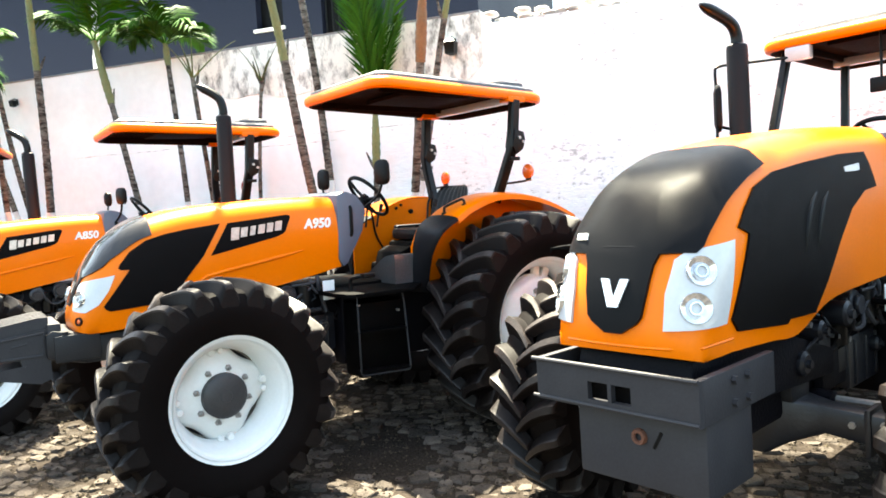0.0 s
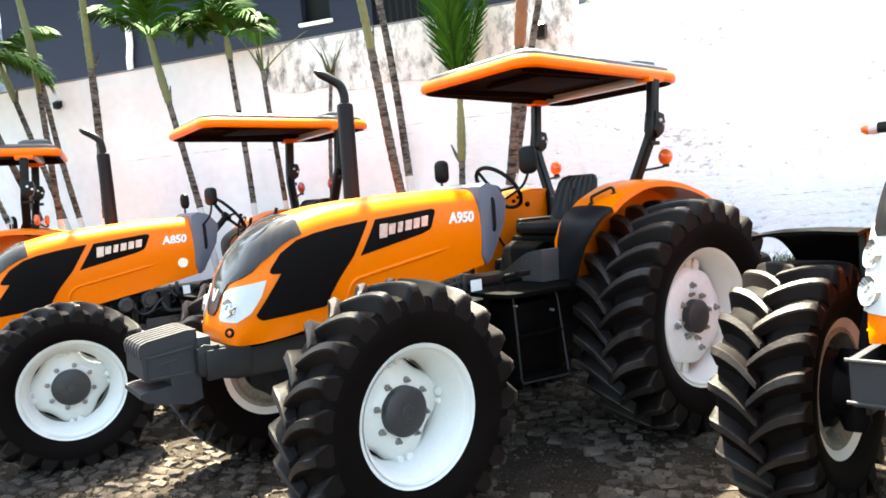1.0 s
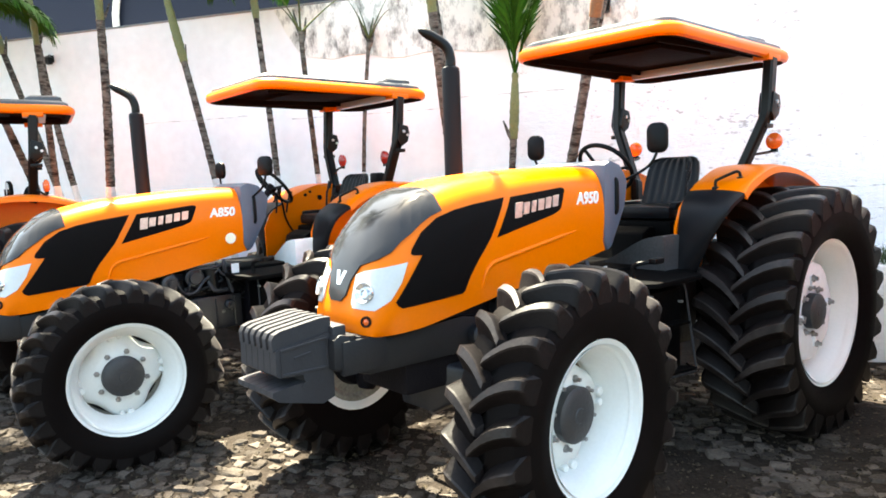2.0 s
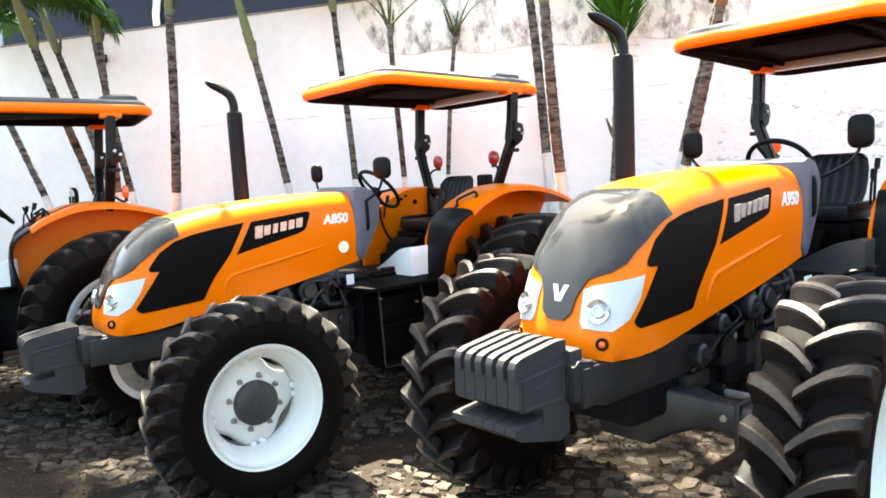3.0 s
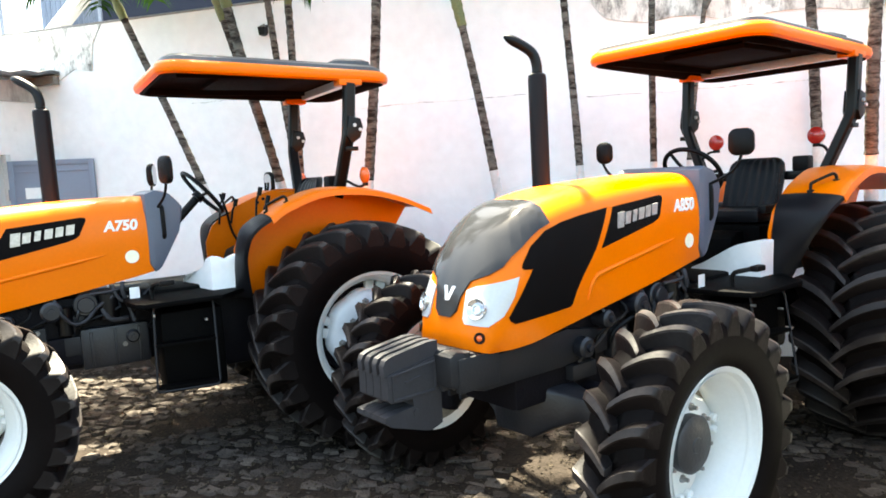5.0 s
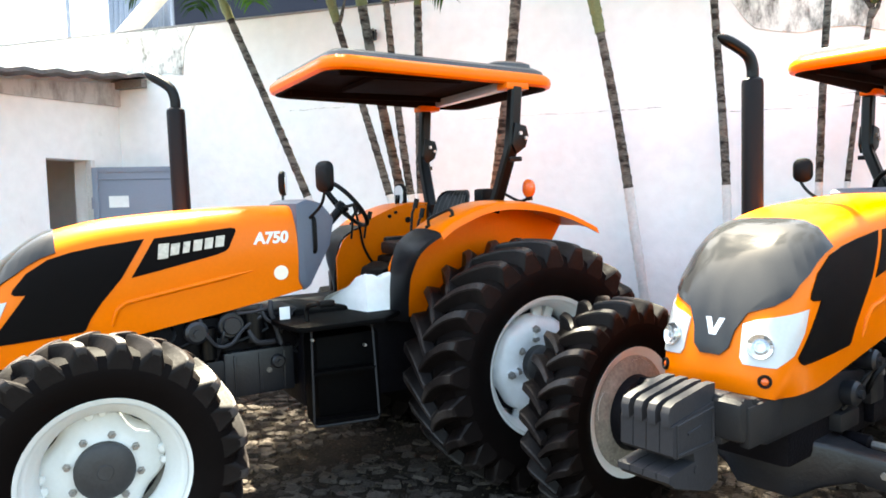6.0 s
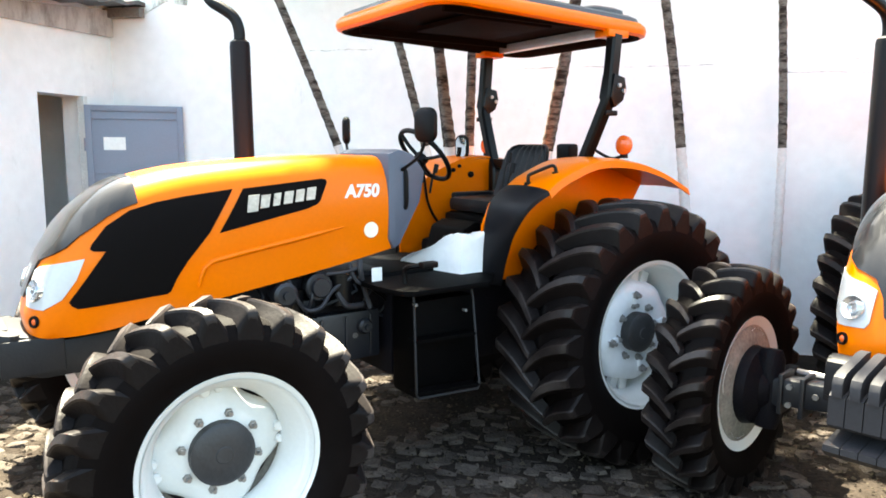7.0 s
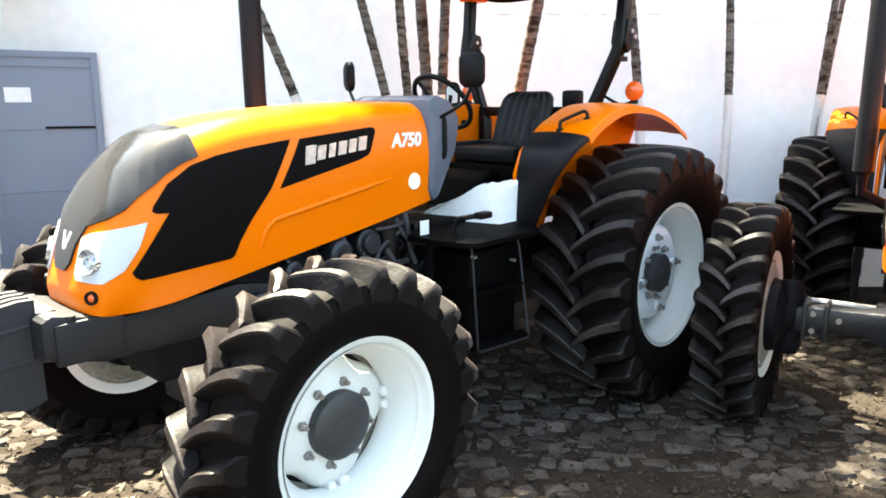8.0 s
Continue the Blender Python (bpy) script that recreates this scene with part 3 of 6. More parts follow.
def fender(owner, sg, du=0.0):
    """An orange mudguard over a rear wheel, with a dark plastic front apron that narrows to its foot, and a grab handle."""
    inner = [(0.395, 1.517), (0.30, 1.572), (0.06, 1.655), (-0.20, 1.655), (-0.46, 1.590), (-0.70, 1.495)]
    outer = [(0.424, 1.507), (0.31, 1.576), (0.07, 1.650), (-0.22, 1.642), (-0.48, 1.578), (-0.71, 1.478)]
    bm = bmesh.new()
    rings = []
    for p, q in zip(spline([(u, 0, w) for u, w in inner], 6), spline([(u, 0, w) for u, w in outer], 6)):
        P, Q = Vector((p.x, 0.42 * sg, p.z)), Vector((q.x, 0.785 * sg, q.z))
        M = P.lerp(Q, 0.5) + Vector((0, 0, 0.010))
        down = Vector((-0.25, 0, -0.95))
        rings.append([P, P.lerp(M, 0.5) + Vector((0, 0, 0.004)), M, M.lerp(Q, 0.6) + Vector((0, 0, 0.005)), Q.lerp(M, 0.06), Q + Vector((0, 0.006 * sg, -0.006)), Q + Vector((0, 0.014 * sg, 0)) + down * 0.045, Q + Vector((0, 0.002 * sg, 0)) + down * 0.045, Q + Vector((0, -0.012 * sg, 0)) + down * 0.014, M + down * 0.014, P + down * 0.014])
    grid_faces(bm, rings, True, True)
    body = part("fender", bm, ORANGE, owner, "orange painted mudguard", pose(du, 0, 0), 50)
    near = spline([(0.614, 0.45, 0.985), (0.603, 0.45, 1.10), (0.596, 0.45, 1.20), (0.575, 0.45, 1.33), (0.537, 0.445, 1.428), (0.47, 0.43, 1.482), (0.397, 0.415, 1.515)], 5)
    far = spline([(0.525, 0.50, 0.975), (0.555, 0.57, 1.10), (0.570, 0.62, 1.190), (0.578, 0.670, 1.28), (0.560, 0.737, 1.388), (0.507, 0.768, 1.455), (0.426, 0.787, 1.505)], 5)
    bm = bmesh.new()
    rings = []
    for p, q in zip(near, far):
        out = Vector(((p.x + q.x) / 2 + 0.12, 0, (p.z + q.z) / 2 - 0.73)).normalized()
        front = [p.lerp(q, t) + out * 0.016 * math.sin(math.pi * t) for t in (0.0, 0.25, 0.5, 0.75, 0.93)] + [q - out * 0.006, q - out * 0.026 + Vector((0, 0.004, 0))]
        back = [c - out * 0.012 for c in (q.lerp(p, 0.03) - out * 0.014, q.lerp(p, 0.08), p.lerp(q, 0.5) + out * 0.016, p)]
        rings.append([(c.x, c.y * sg, c.z) for c in front + back])
    grid_faces(bm, rings, True, True)
    part("fender_apron", bm, FENDER_BLACK, body, "dark grey plastic apron", None, 50)
    bm = bmesh.new()
    prism(bm, [(0.585, 1.0), (0.585, 1.30), (0.53, 1.42), (0.46, 1.478), (0.29, 1.568), (0.06, 1.646), (-0.20, 1.646), (-0.46, 1.578), (-0.69, 1.488), (-0.60, 1.36), (-0.15, 1.30), (0.12, 1.22), (0.27, 1.10), (0.32, 0.98)], 0.425 * sg, 0.443 * sg)
    part("inner_panel", bm, ORANGE, body, "orange inner mudguard wall")
    bm = bmesh.new()
    tube(bm, spline([(0.392, 0.590, 1.525), (0.392, 0.590, 1.566), (0.382, 0.600, 1.582), (0.315, 0.665, 1.622), (0.297, 0.682, 1.626), (0.288, 0.690, 1.612), (0.286, 0.692, 1.585)], 4), 0.0095, 8)
    for v in bm.verts:
        v.co.y *= sg
    part("grab_handle", bm, BLACK_PAINT, body, "black grab handle")
    for u, v, w in ((0.392, 0.590, 1.534), (0.286, 0.692, 1.590)):
        bm = bmesh.new()
        tube(bm, [(u, v * sg, w - 0.012), (u, v * sg, w + 0.002), (u, v * sg, w + 0.006)], [0.022, 0.022, 0.016], 12)
        part("handle_foot", bm, BLACK_PAINT, body)
    return body


def beacon(owner, u, v, w, sg, material, arm_from):
    bm = bmesh.new()
    lathe(bm, [(0.0005, 0.026), (0.036, 0.024), (0.054, 0.010), (0.057, -0.010), (0.036, -0.024), (0.0005, -0.026)], 22)
    lens = part("marker_lamp", bm, material, owner, "round amber marker lamp", pose(u, v, w, 0, 0, 90))
    bm = bmesh.new()
    loc = lens.matrix_basis.inverted()
    tube(bm, [loc @ Vector(p) for p in spline([arm_from, (u + 0.02, (v + arm_from[1]) / 2, w - 0.075), (u - 0.0, v - 0.01 * sg, w - 0.06), (u, v, w - 0.03)], 4)], 0.010, 6)
    box(bm, loc @ Vector((u - 0.012, v - 0.02, w - 0.075)), loc @ Vector((u + 0.012, v + 0.02, w - 0.045)))
    part("lamp_arm", bm, BLACK_PAINT, lens, "black lamp arm")


def wing_mirror(owner, u, v, w, sg, foot, yaw, size=(0.075, 0.105)):
    bm = bmesh.new()
    loops = []
    for d, k in ((0.0, 0.86), (0.006, 0.97), (0.02, 1.0), (0.034, 0.93), (0.044, 0.7)):
        loops.append([(d, a * k, b * k) for a, b in rounded(size[0], size[1], 0.045, 5)])
    grid_faces(bm, loops, True, True)
    m = pose(u, v, w, 0, 0, yaw)
    shell = part("mirror", bm, BLACK, owner, "black plastic rear-view mirror", m)
    bm = bmesh.new()
    grid_faces(bm, [[(-0.001, a, b) for a, b in rounded(size[0] * 0.78, size[1] * 0.82, 0.035, 5)], [(-0.003, a, b) for a, b in rounded(size[0] * 0.76, size[1] * 0.8, 0.034, 5)]], True, True)
    part("mirror_glass", bm, MIRROR, shell)
    bm = bmesh.new()
    inv = m.inverted()
    tube(bm, [inv @ Vector(p) for p in spline([foot, ((foot[0] + u) / 2, (foot[1] + v) / 2 + 0.05 * sg, (foot[2] + w) / 2 - 0.04), (u + 0.02, v + 0.01 * sg, w - 0.06), (u + 0.02, v, w)], 5)], 0.009, 7)
    part("mirror_arm", bm, BLACK_PAINT, shell)


def canopy(owner, u0, u1, hw, z, tilt, bracket=True):
    """A rounded fibre roof: orange rim, dark shell with two humps at the rear, black lining."""
    cu, hu = (u0 + u1) / 2, (u1 - u0) / 2
    def loop(ins, dz, r=0.17):
        return [(x, y, z + dz + tilt * (x - cu)) for x, y in rounded(hu - ins, hw - ins, max(0.03, r - ins), 7, cu, 0)]
    bm = bmesh.new()
    grid_faces(bm, [loop(0.085, -0.008), loop(0.06, -0.026), loop(0.03, -0.035), loop(0.008, -0.025), loop(0.0, 0.0), loop(0.006, 0.025), loop(0.03, 0.045), loop(0.06, 0.053)])
    rim = part("roof_rim", bm, ORANGE, owner, "rounded orange roof rim")
    bm = bmesh.new()
    grid_faces(bm, [loop(0.045, 0.045), loop(0.055, 0.072), loop(0.10, 0.094), loop(0.28, 0.104)], True, True)
    for s in (-1, 1):
        hump = [[(cu - hu + 0.25 + a * k, s * hw * 0.5 + b * k, z + dz + tilt * (-hu + 0.25)) for a, b in rounded(0.16, 0.17, 0.08, 5)] for k, dz in ((1.0, 0.07), (0.92, 0.128), (0.7, 0.146))]
        grid_faces(bm, hump, True, True)
    part("roof_shell", bm, ROOF_TOP, rim, "dusty dark grey roof shell")
    bm = bmesh.new()
    grid_faces(bm, [loop(0.036, -0.033), loop(0.040, -0.0385), loop(0.062, -0.034), loop(0.085, -0.012), loop(0.092, 0.02), loop(0.2, 0.028), loop(0.56, 0.030)])
    box(bm, (cu - 0.25, -hw * 0.45, z - 0.004), (cu + 0.35, hw * 0.45, z + 0.03), 0.01)
    for s in (-1, 1):
        box(bm, (u0 + 0.12, s * hw * 0.72 - 0.012, z - 0.022), (u1 - 0.14, s * hw * 0.72 + 0.012, z + 0.02), 0.005)
    part("roof_lining", bm, ROOF_UNDER, rim, "black roof lining")
    if bracket:
        bm = bmesh.new()
        box(bm, (u0 + 0.24, -hw + 0.10, z - 0.050), (u0 + 0.30, hw - 0.10, z + 0.005), 0.006)
        part("roof_beam", bm, STEEL, rim, "pale steel roof beam")


def rollbar(owner, sg, v, du=0.0):
    """One roll bar post: upright above its hinge, leaning in towards the seat below it."""
    bm = bmesh.new()
    bar(bm, spline([(-0.17, 0.385 * sg, 1.05), (-0.18, 0.39 * sg, 1.52), (-0.188, 0.412 * sg, 1.59), (-0.198, 0.455 * sg, 1.68), (-0.218, (v - 0.03) * sg, 1.92), (-0.227, (v - 0.006) * sg, 1.985), (-0.235, v * sg, 2.06), (-0.261, (v + 0.004) * sg, 2.36)], 4), 0.070, 0.078)
    post = part("rollbar_post", bm, BLACK_PAINT, owner, "black steel roll bar post", pose(du, 0, 0))
    bm = bmesh.new()
    prism(bm, [(-0.235, 1.95), (-0.20, 2.01), (-0.225, 2.14), (-0.31, 2.12), (-0.325, 2.06), (-0.30, 1.99)], v * sg - 0.048, v * sg + 0.048, 0.004)
    box(bm, (-0.295, v * sg - 0.05, 1.905), (-0.20, v * sg + 0.015, 1.935), 0.006)
    hinge = part("hinge_bracket", bm, BLACK_PAINT, post)
    for u, w in ((-0.26, 2.075), (-0.30, 2.045)):
        bm = bmesh.new()
        tube(bm, [(u, v * sg - 0.060, w), (u, v * sg + 0.060, w)], 0.013, 6)
        part("hinge_bolt", bm, STEEL, hinge, "pale steel bolt")
    bm = bmesh.new()
    box(bm, (-0.345, (v - 0.02) * sg - 0.055, 2.345), (-0.18, (v - 0.02) * sg + 0.055, 2.385), 0.006)
    part("roof_bracket", bm, ORANGE, post, "orange roof bracket")
    return post


def seat(owner, u, w):
    """A bucket seat: one pleated back with rounded shoulders, a cushion and a base."""
    bm = bmesh.new()
    rings = []
    for z, lean, half, thick in ((0.015, 0.03, 0.17, 0.05), (0.03, 0.02, 0.195, 0.07), (0.10, -0.02, 0.205, 0.075), (0.18, -0.05, 0.208, 0.075), (0.26, -0.078, 0.203, 0.07), (0.315, -0.097, 0.190, 0.06), (0.345, -0.112, 0.160, 0.045), (0.358, -0.128, 0.115, 0.02)):
        ring = []
        for k in range(29):
            x = k / 14 - 1
            hug = 0.05 * abs(x) ** 4
            ring.append((u + lean + thick * 0.5 * (1 - abs(x) ** 6) + hug - 0.010 * (1 - abs(math.sin(math.pi * 3.5 * x))), half * x, w + z))
        for k in range(13):
            x = 1 - 2 * k / 12
            ring.append((u + lean - thick * 0.5 * (1 - abs(x) ** 4) + 0.03 * abs(x) ** 4 - 0.004, half * x * 0.985, w + z))
        rings.append(ring)
    grid_faces(bm, rings, True, True)
    part("seat_back", bm, SEAT, owner, "black pleated vinyl seat back", None, 60)
    bm = bmesh.new()
    box(bm, (u - 0.06, -0.24, w - 0.06), (u + 0.40, 0.24, w + 0.03), 0.035)
    for s in (-1, 1):
        box(bm, (u - 0.05, s * 0.24 - 0.03, w + 0.0), (u + 0.36, s * 0.24 + 0.03, w + 0.055), 0.02)
    part("seat_cushion", bm, SEAT, owner, "black vinyl seat cushion")
    bm = bmesh.new()
    box(bm, (u - 0.02, -0.15, w - 0.26), (u + 0.30, 0.15, w - 0.06), 0.02)
    part("seat_base", bm, BLACK, owner)


def tunnel(owner):
    bm = bmesh.new()
    box(bm, (-0.25, -0.30, 0.98), (0.52, 0.30, 1.16), 0.04)
    box(bm, (0.50, -0.27, 0.96), (1.12, 0.27, 1.075), 0.03)
    box(bm, (-0.15, -0.26, 1.10), (0.36, 0.26, 1.32), 0.03)
    part("centre_tunnel", bm, MATT_BLACK, owner, "black floor tunnel under the seat")
    bm = bmesh.new()
    prism(bm, [(0.30, 1.10), (0.30, 1.275), (0.42, 1.285), (0.50, 1.25), (0.56, 1.06), (0.56, 1.0), (0.32, 1.0)], -0.20, 0.15, 0.02)
    part("lever_console", bm, MATT_BLACK, owner, "black lever console before the seat")
    bm = bmesh.new()
    tube(bm, spline([(0.46, -0.385, 1.66), (0.42, -0.395, 1.53), (0.385, -0.40, 1.36), (0.30, -0.39, 1.22), (0.20, -0.33, 1.17)], 5), 0.009, 7)
    part("control_cable", bm, BLACK, owner, "black control cable")
    for u, w, r in ((0.024, 1.542, 0.022), (0.17, 1.574, 0.014), (0.121, 1.60, 0.012), (0.09, 1.30, 0.016)):
        bm = bmesh.new()
        tube(bm, [(u, -0.425, w), (u, -0.412, w), (u, -0.406, w)], [r, r, r * 0.7], 10)
        part("panel_plug", bm, BLACK, owner)


def steering(owner, c, r, tilt, column):
    m = pose(*c, 0, tilt, 0)
    bm = bmesh.new()
    tube(bm, [(r * math.cos(a * math.pi / 20), r * math.sin(a * math.pi / 20), 0) for a in range(41)], 0.0145, 8, False)
    for a in (90, 210, 330):
        tube(bm, [(0, 0, -0.035), (0.55 * r * math.cos(radians(a)), 0.55 * r * math.sin(radians(a)), -0.022), (r * math.cos(radians(a)), r * math.sin(radians(a)), 0)], 0.011, 6)
    tube(bm, [(0, 0, -0.06), (0, 0, -0.015)], 0.042, 14)
    ring = part("steering_wheel", bm, BLACK, owner, "black three-spoke steering wheel", m)
    bm = bmesh.new()
    tube(bm, [m.inverted() @ Vector(column), (0, 0, -0.05)], 0.028, 10)
    part("steering_column", bm, BLACK, ring)


def exhaust(owner, u, v, z0, z1, r, lean):
    bm = bmesh.new()
    tube(bm, [(u, v, z0), (u, v, z0 + 0.02), (u, v, z1 - 0.035), (u, v, z1 - 0.012), (u, v, z1)], [r * 0.6, r, r, r * 0.94, r * 0.65], 22)
    muf = part("exhaust", bm, FENDER_BLACK, owner, "tall matt black exhaust stack")
    bm = bmesh.new()
    pts = spline([(u, v, z1 - 0.01), (u, v, z1 + 0.05), (u + lean[0] * 0.12, v + lean[1] * 0.12, z1 + 0.115), (u + lean[0] * 0.45, v + lean[1] * 0.45, z1 + 0.165), (u + lean[0], v + lean[1], z1 + 0.222)], 5)
    tube(bm, pts, [r * 0.56] * (len(pts) - 4) + [r * 0.56, r * 0.5, r * 0.35, r * 0.16], 14)
    part("exhaust_tip", bm, BLACK_PAINT, muf, "curved black exhaust pipe")
    bm = bmesh.new()
    tube(bm, [(u, v, z0 + 0.02), (u, v, z0 - 0.1), (u - 0.04, v * 0.6, z0 - 0.2)], r * 0.55, 10)
    part("exhaust_elbow", bm, ENGINE, muf)


def weights(owner, count, uf, ub, z0, z1, pitch=0.053):
    """Front suitcase weights hung side by side on a carrier."""
    bm0 = bmesh.new()
    prism(bm0, [(ub, z0 + 0.02), (ub, z1 - 0.055), (uf - 0.04, z1 - 0.090), (uf - 0.012, z1 - 0.098), (uf - 0.010, z1 - 0.200), (uf - 0.028, z1 - 0.215), (uf - 0.135, z1 - 0.218), (uf - 0.142, z1 - 0.252), (uf - 0.03, z1 - 0.262), (uf + 0.010, z1 - 0.268), (uf + 0.012, z1 - 0.290), (uf - 0.02, z1 - 0.315), (uf - 0.20, z0 + 0.006), (ub + 0.06, z0)], -pitch * 0.47, pitch * 0.47)
    prism(bm0, [(ub, z1 - 0.06), (ub, z1 + 0.008), (ub + 0.05, z1 + 0.010), (uf - 0.045, z1 - 0.018), (uf - 0.014, z1 - 0.030), (uf - 0.001, z1 - 0.052), (uf - 0.004, z1 - 0.100), (uf - 0.04, z1 - 0.095)], -pitch * 0.29, pitch * 0.29)
    me = finish(bm0, "weight", IRON)
    for k in range(count):
        part("front_weight", me, None, owner, "grey cast-iron suitcase weight", pose(0, (k - (count - 1) / 2) * pitch, 0))
    bm = bmesh.new()
    wv = count * pitch / 2
    box(bm, (ub - 0.06, -wv - 0.02, z0 + 0.16), (ub + 0.01, wv + 0.02, z1 - 0.03), 0.012)
    part("weight_carrier", bm, IRON, owner, "grey iron weight carrier")
    for sg in (-1, 1):
        q = sg * (wv - 0.003)
        bm = bmesh.new()
        bar(bm, [(ub + 0.03, q, z1 - 0.205), (ub + 0.03, q, z1 - 0.078), (uf - 0.035, q, z1 - 0.100), (uf - 0.035, q, z1 - 0.205), (ub + 0.035, q, z1 - 0.205)], 0.014, 0.014)
        part("weight_rim", bm, IRON, owner, "raised rim cast round the outer weight")
        bm = bmesh.new()
        bar(bm, [(ub + 0.11, q, z1 - 0.128), (ub + 0.19, q, z1 - 0.140)], 0.012, 0.010)
        part("weight_handle", bm, IRON, owner)
        bm = bmesh.new()
        tube(bm, [(ub + 0.14, q - 0.004 * sg, z0 + 0.10), (ub + 0.14, q + 0.006 * sg, z0 + 0.10)], 0.016, 10)
        part("weight_pin", bm, IRON, owner)


def engine(owner, u0, u1, z_top, axle_u, axle_z, half, rear_u=0.0):
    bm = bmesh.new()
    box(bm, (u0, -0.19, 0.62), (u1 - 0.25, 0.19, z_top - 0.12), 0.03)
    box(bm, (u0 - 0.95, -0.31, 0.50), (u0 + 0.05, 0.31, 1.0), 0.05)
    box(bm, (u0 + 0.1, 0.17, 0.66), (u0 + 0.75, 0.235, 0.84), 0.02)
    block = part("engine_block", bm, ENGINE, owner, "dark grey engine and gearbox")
    bm = bmesh.new()
    tube(bm, [(u0 + 0.30, 0.25, 0.93), (u0 + 0.30, 0.25, 1.09)], 0.060, 14)
    part("oil_filter", bm, BLACK_PAINT, block, "black oil filter")
    bm = bmesh.new()
    tube(bm, [(u0 + 0.55, 0.23, 0.86), (u0 + 0.55, 0.23, 1.03)], 0.045, 14)
    part("oil_filter", bm, BLACK_PAINT, block, "black oil filter")
    bm = bmesh.new()
    for v0, v1, r in ((0.16, 0.20, 0.060), (0.20, 0.275, 0.072), (0.275, 0.30, 0.050)):
        tube(bm, [(u0 + 0.43, v0, 1.035), (u0 + 0.43, v0 + 0.008, 1.035), (u0 + 0.43, v1 - 0.008, 1.035), (u0 + 0.43, v1, 1.035)], [r * 0.9, r, r, r * 0.9], 18)
    part("alternator", bm, AXLE, block, "round grey alternator")
    bm = bmesh.new()
    box(bm, (u0 + 0.08, 0.16, 0.62), (u0 + 0.48, 0.255, 0.88), 0.02)
    for a in (0.14, 0.28, 0.42):
        box(bm, (u0 + a - 0.008, 0.25, 0.64), (u0 + a + 0.008, 0.268, 0.86), 0.004)
    part("side_casting", bm, AXLE, block, "ribbed grey casting beside the gearbox")
    for pts, r in ((((0.60, 1.09), (0.57, 1.00), (0.51, 0.93), (0.44, 0.94), (0.37, 1.01), (0.27, 1.075)), 0.011), (((0.21, 1.15), (0.218, 1.10), (0.185, 0.99), (0.163, 0.90)), 0.014), (((0.27, 1.14), (0.24, 1.05), (0.11, 0.99), (0.04, 1.00)), 0.010), (((0.40, 1.10), (0.30, 1.105), (0.20, 1.12)), 0.009), (((0.34, 1.00), (0.30, 0.93), (0.20, 0.92)), 0.016)):
        bm = bmesh.new()
        tube(bm, spline([(u0 + a, 0.285 + 0.02 * (k % 2), w) for k, (a, w) in enumerate(pts)], 4), r, 8)
        part("hose", bm, IRON, block, "grey engine hose")
    rnd = random.Random(int(u0 * 100) + 5)
    for k in range(7):
        a = u0 + 0.05 + 0.14 * k
        bm = bmesh.new()
        tube(bm, spline([(a, 0.20, 1.08), (a + rnd.uniform(-0.1, 0.1), 0.26 + rnd.uniform(0, 0.04), 1.0), (a + rnd.uniform(-0.18, 0.18), 0.25, 0.90), (a + rnd.uniform(-0.2, 0.2), 0.21, 0.78)], 4), rnd.uniform(0.007, 0.014), 6)
        part("hose", bm, BLACK if k % 3 else AXLE, block, "engine hose" if k % 3 else "metal fuel line")
    for side in (-1, 1):
        for du, w, r, length in ((0.62, 1.02, 0.062, 0.13), (0.86, 0.98, 0.045, 0.09), (0.18, 0.80, 0.040, 0.10), (1.02, 0.86, 0.055, 0.07)):
            bm = bmesh.new()
            a, v = u0 + du, 0.235 * side
            tube(bm, [(a, v - 0.06 * side, w), (a, v, w), (a, v + (length - 0.02) * 0.6 * side, w), (a, v + length * 0.6 * side, w)], [r * 0.8, r, r, r * 0.75], 16)
            tube(bm, [(a, v + length * 0.6 * side, w), (a, v + (length * 0.6 + 0.018) * side, w)], r * 0.35, 10)
            part("engine_pump", bm, AXLE, block, "grey round engine pump")
        for du, w, lu, lw in ((0.35, 0.72, 0.22, 0.12), (0.66, 0.76, 0.14, 0.16), (0.92, 0.70, 0.18, 0.08), (0.44, 0.90, 0.09, 0.07)):
            bm = bmesh.new()
            box(bm, (u0 + du, 0.185 * side - 0.055, w), (u0 + du + lu, 0.185 * side + 0.055, w + lw), 0.012)
            part("engine_casting", bm, DARK_IRON, block)
        for k in range(6):
            a, w = u0 + rnd.uniform(0.1, 1.1), rnd.uniform(0.70, 1.05)
            bm = bmesh.new()
            tube(bm, [(a, 0.18 * side, w), (a, 0.255 * side, w)], rnd.uniform(0.010, 0.018), 6)
            part("engine_bolt", bm, BOLT, block)
    bm = bmesh.new()
    rings = []
    for v, hu, hw, dz in ((-half + 0.2, 0.055, 0.075, 0.0), (-0.34, 0.06, 0.062, 0.03), (-0.2, 0.10, 0.10, 0.01), (-0.12, 0.15, 0.14, 0.0), (0.12, 0.15, 0.14, 0.0), (0.2, 0.10, 0.10, 0.01), (0.34, 0.06, 0.062, 0.03), (half - 0.2, 0.055, 0.075, 0.0)):
        rings.append([(axle_u + x, v, axle_z + dz + y) for x, y in rounded(hu, hw, 0.02, 2)])
    grid_faces(bm, rings, True, True)
    axle = part("front_axle", bm, AXLE, owner, "steel-grey box arm of the driven front axle")
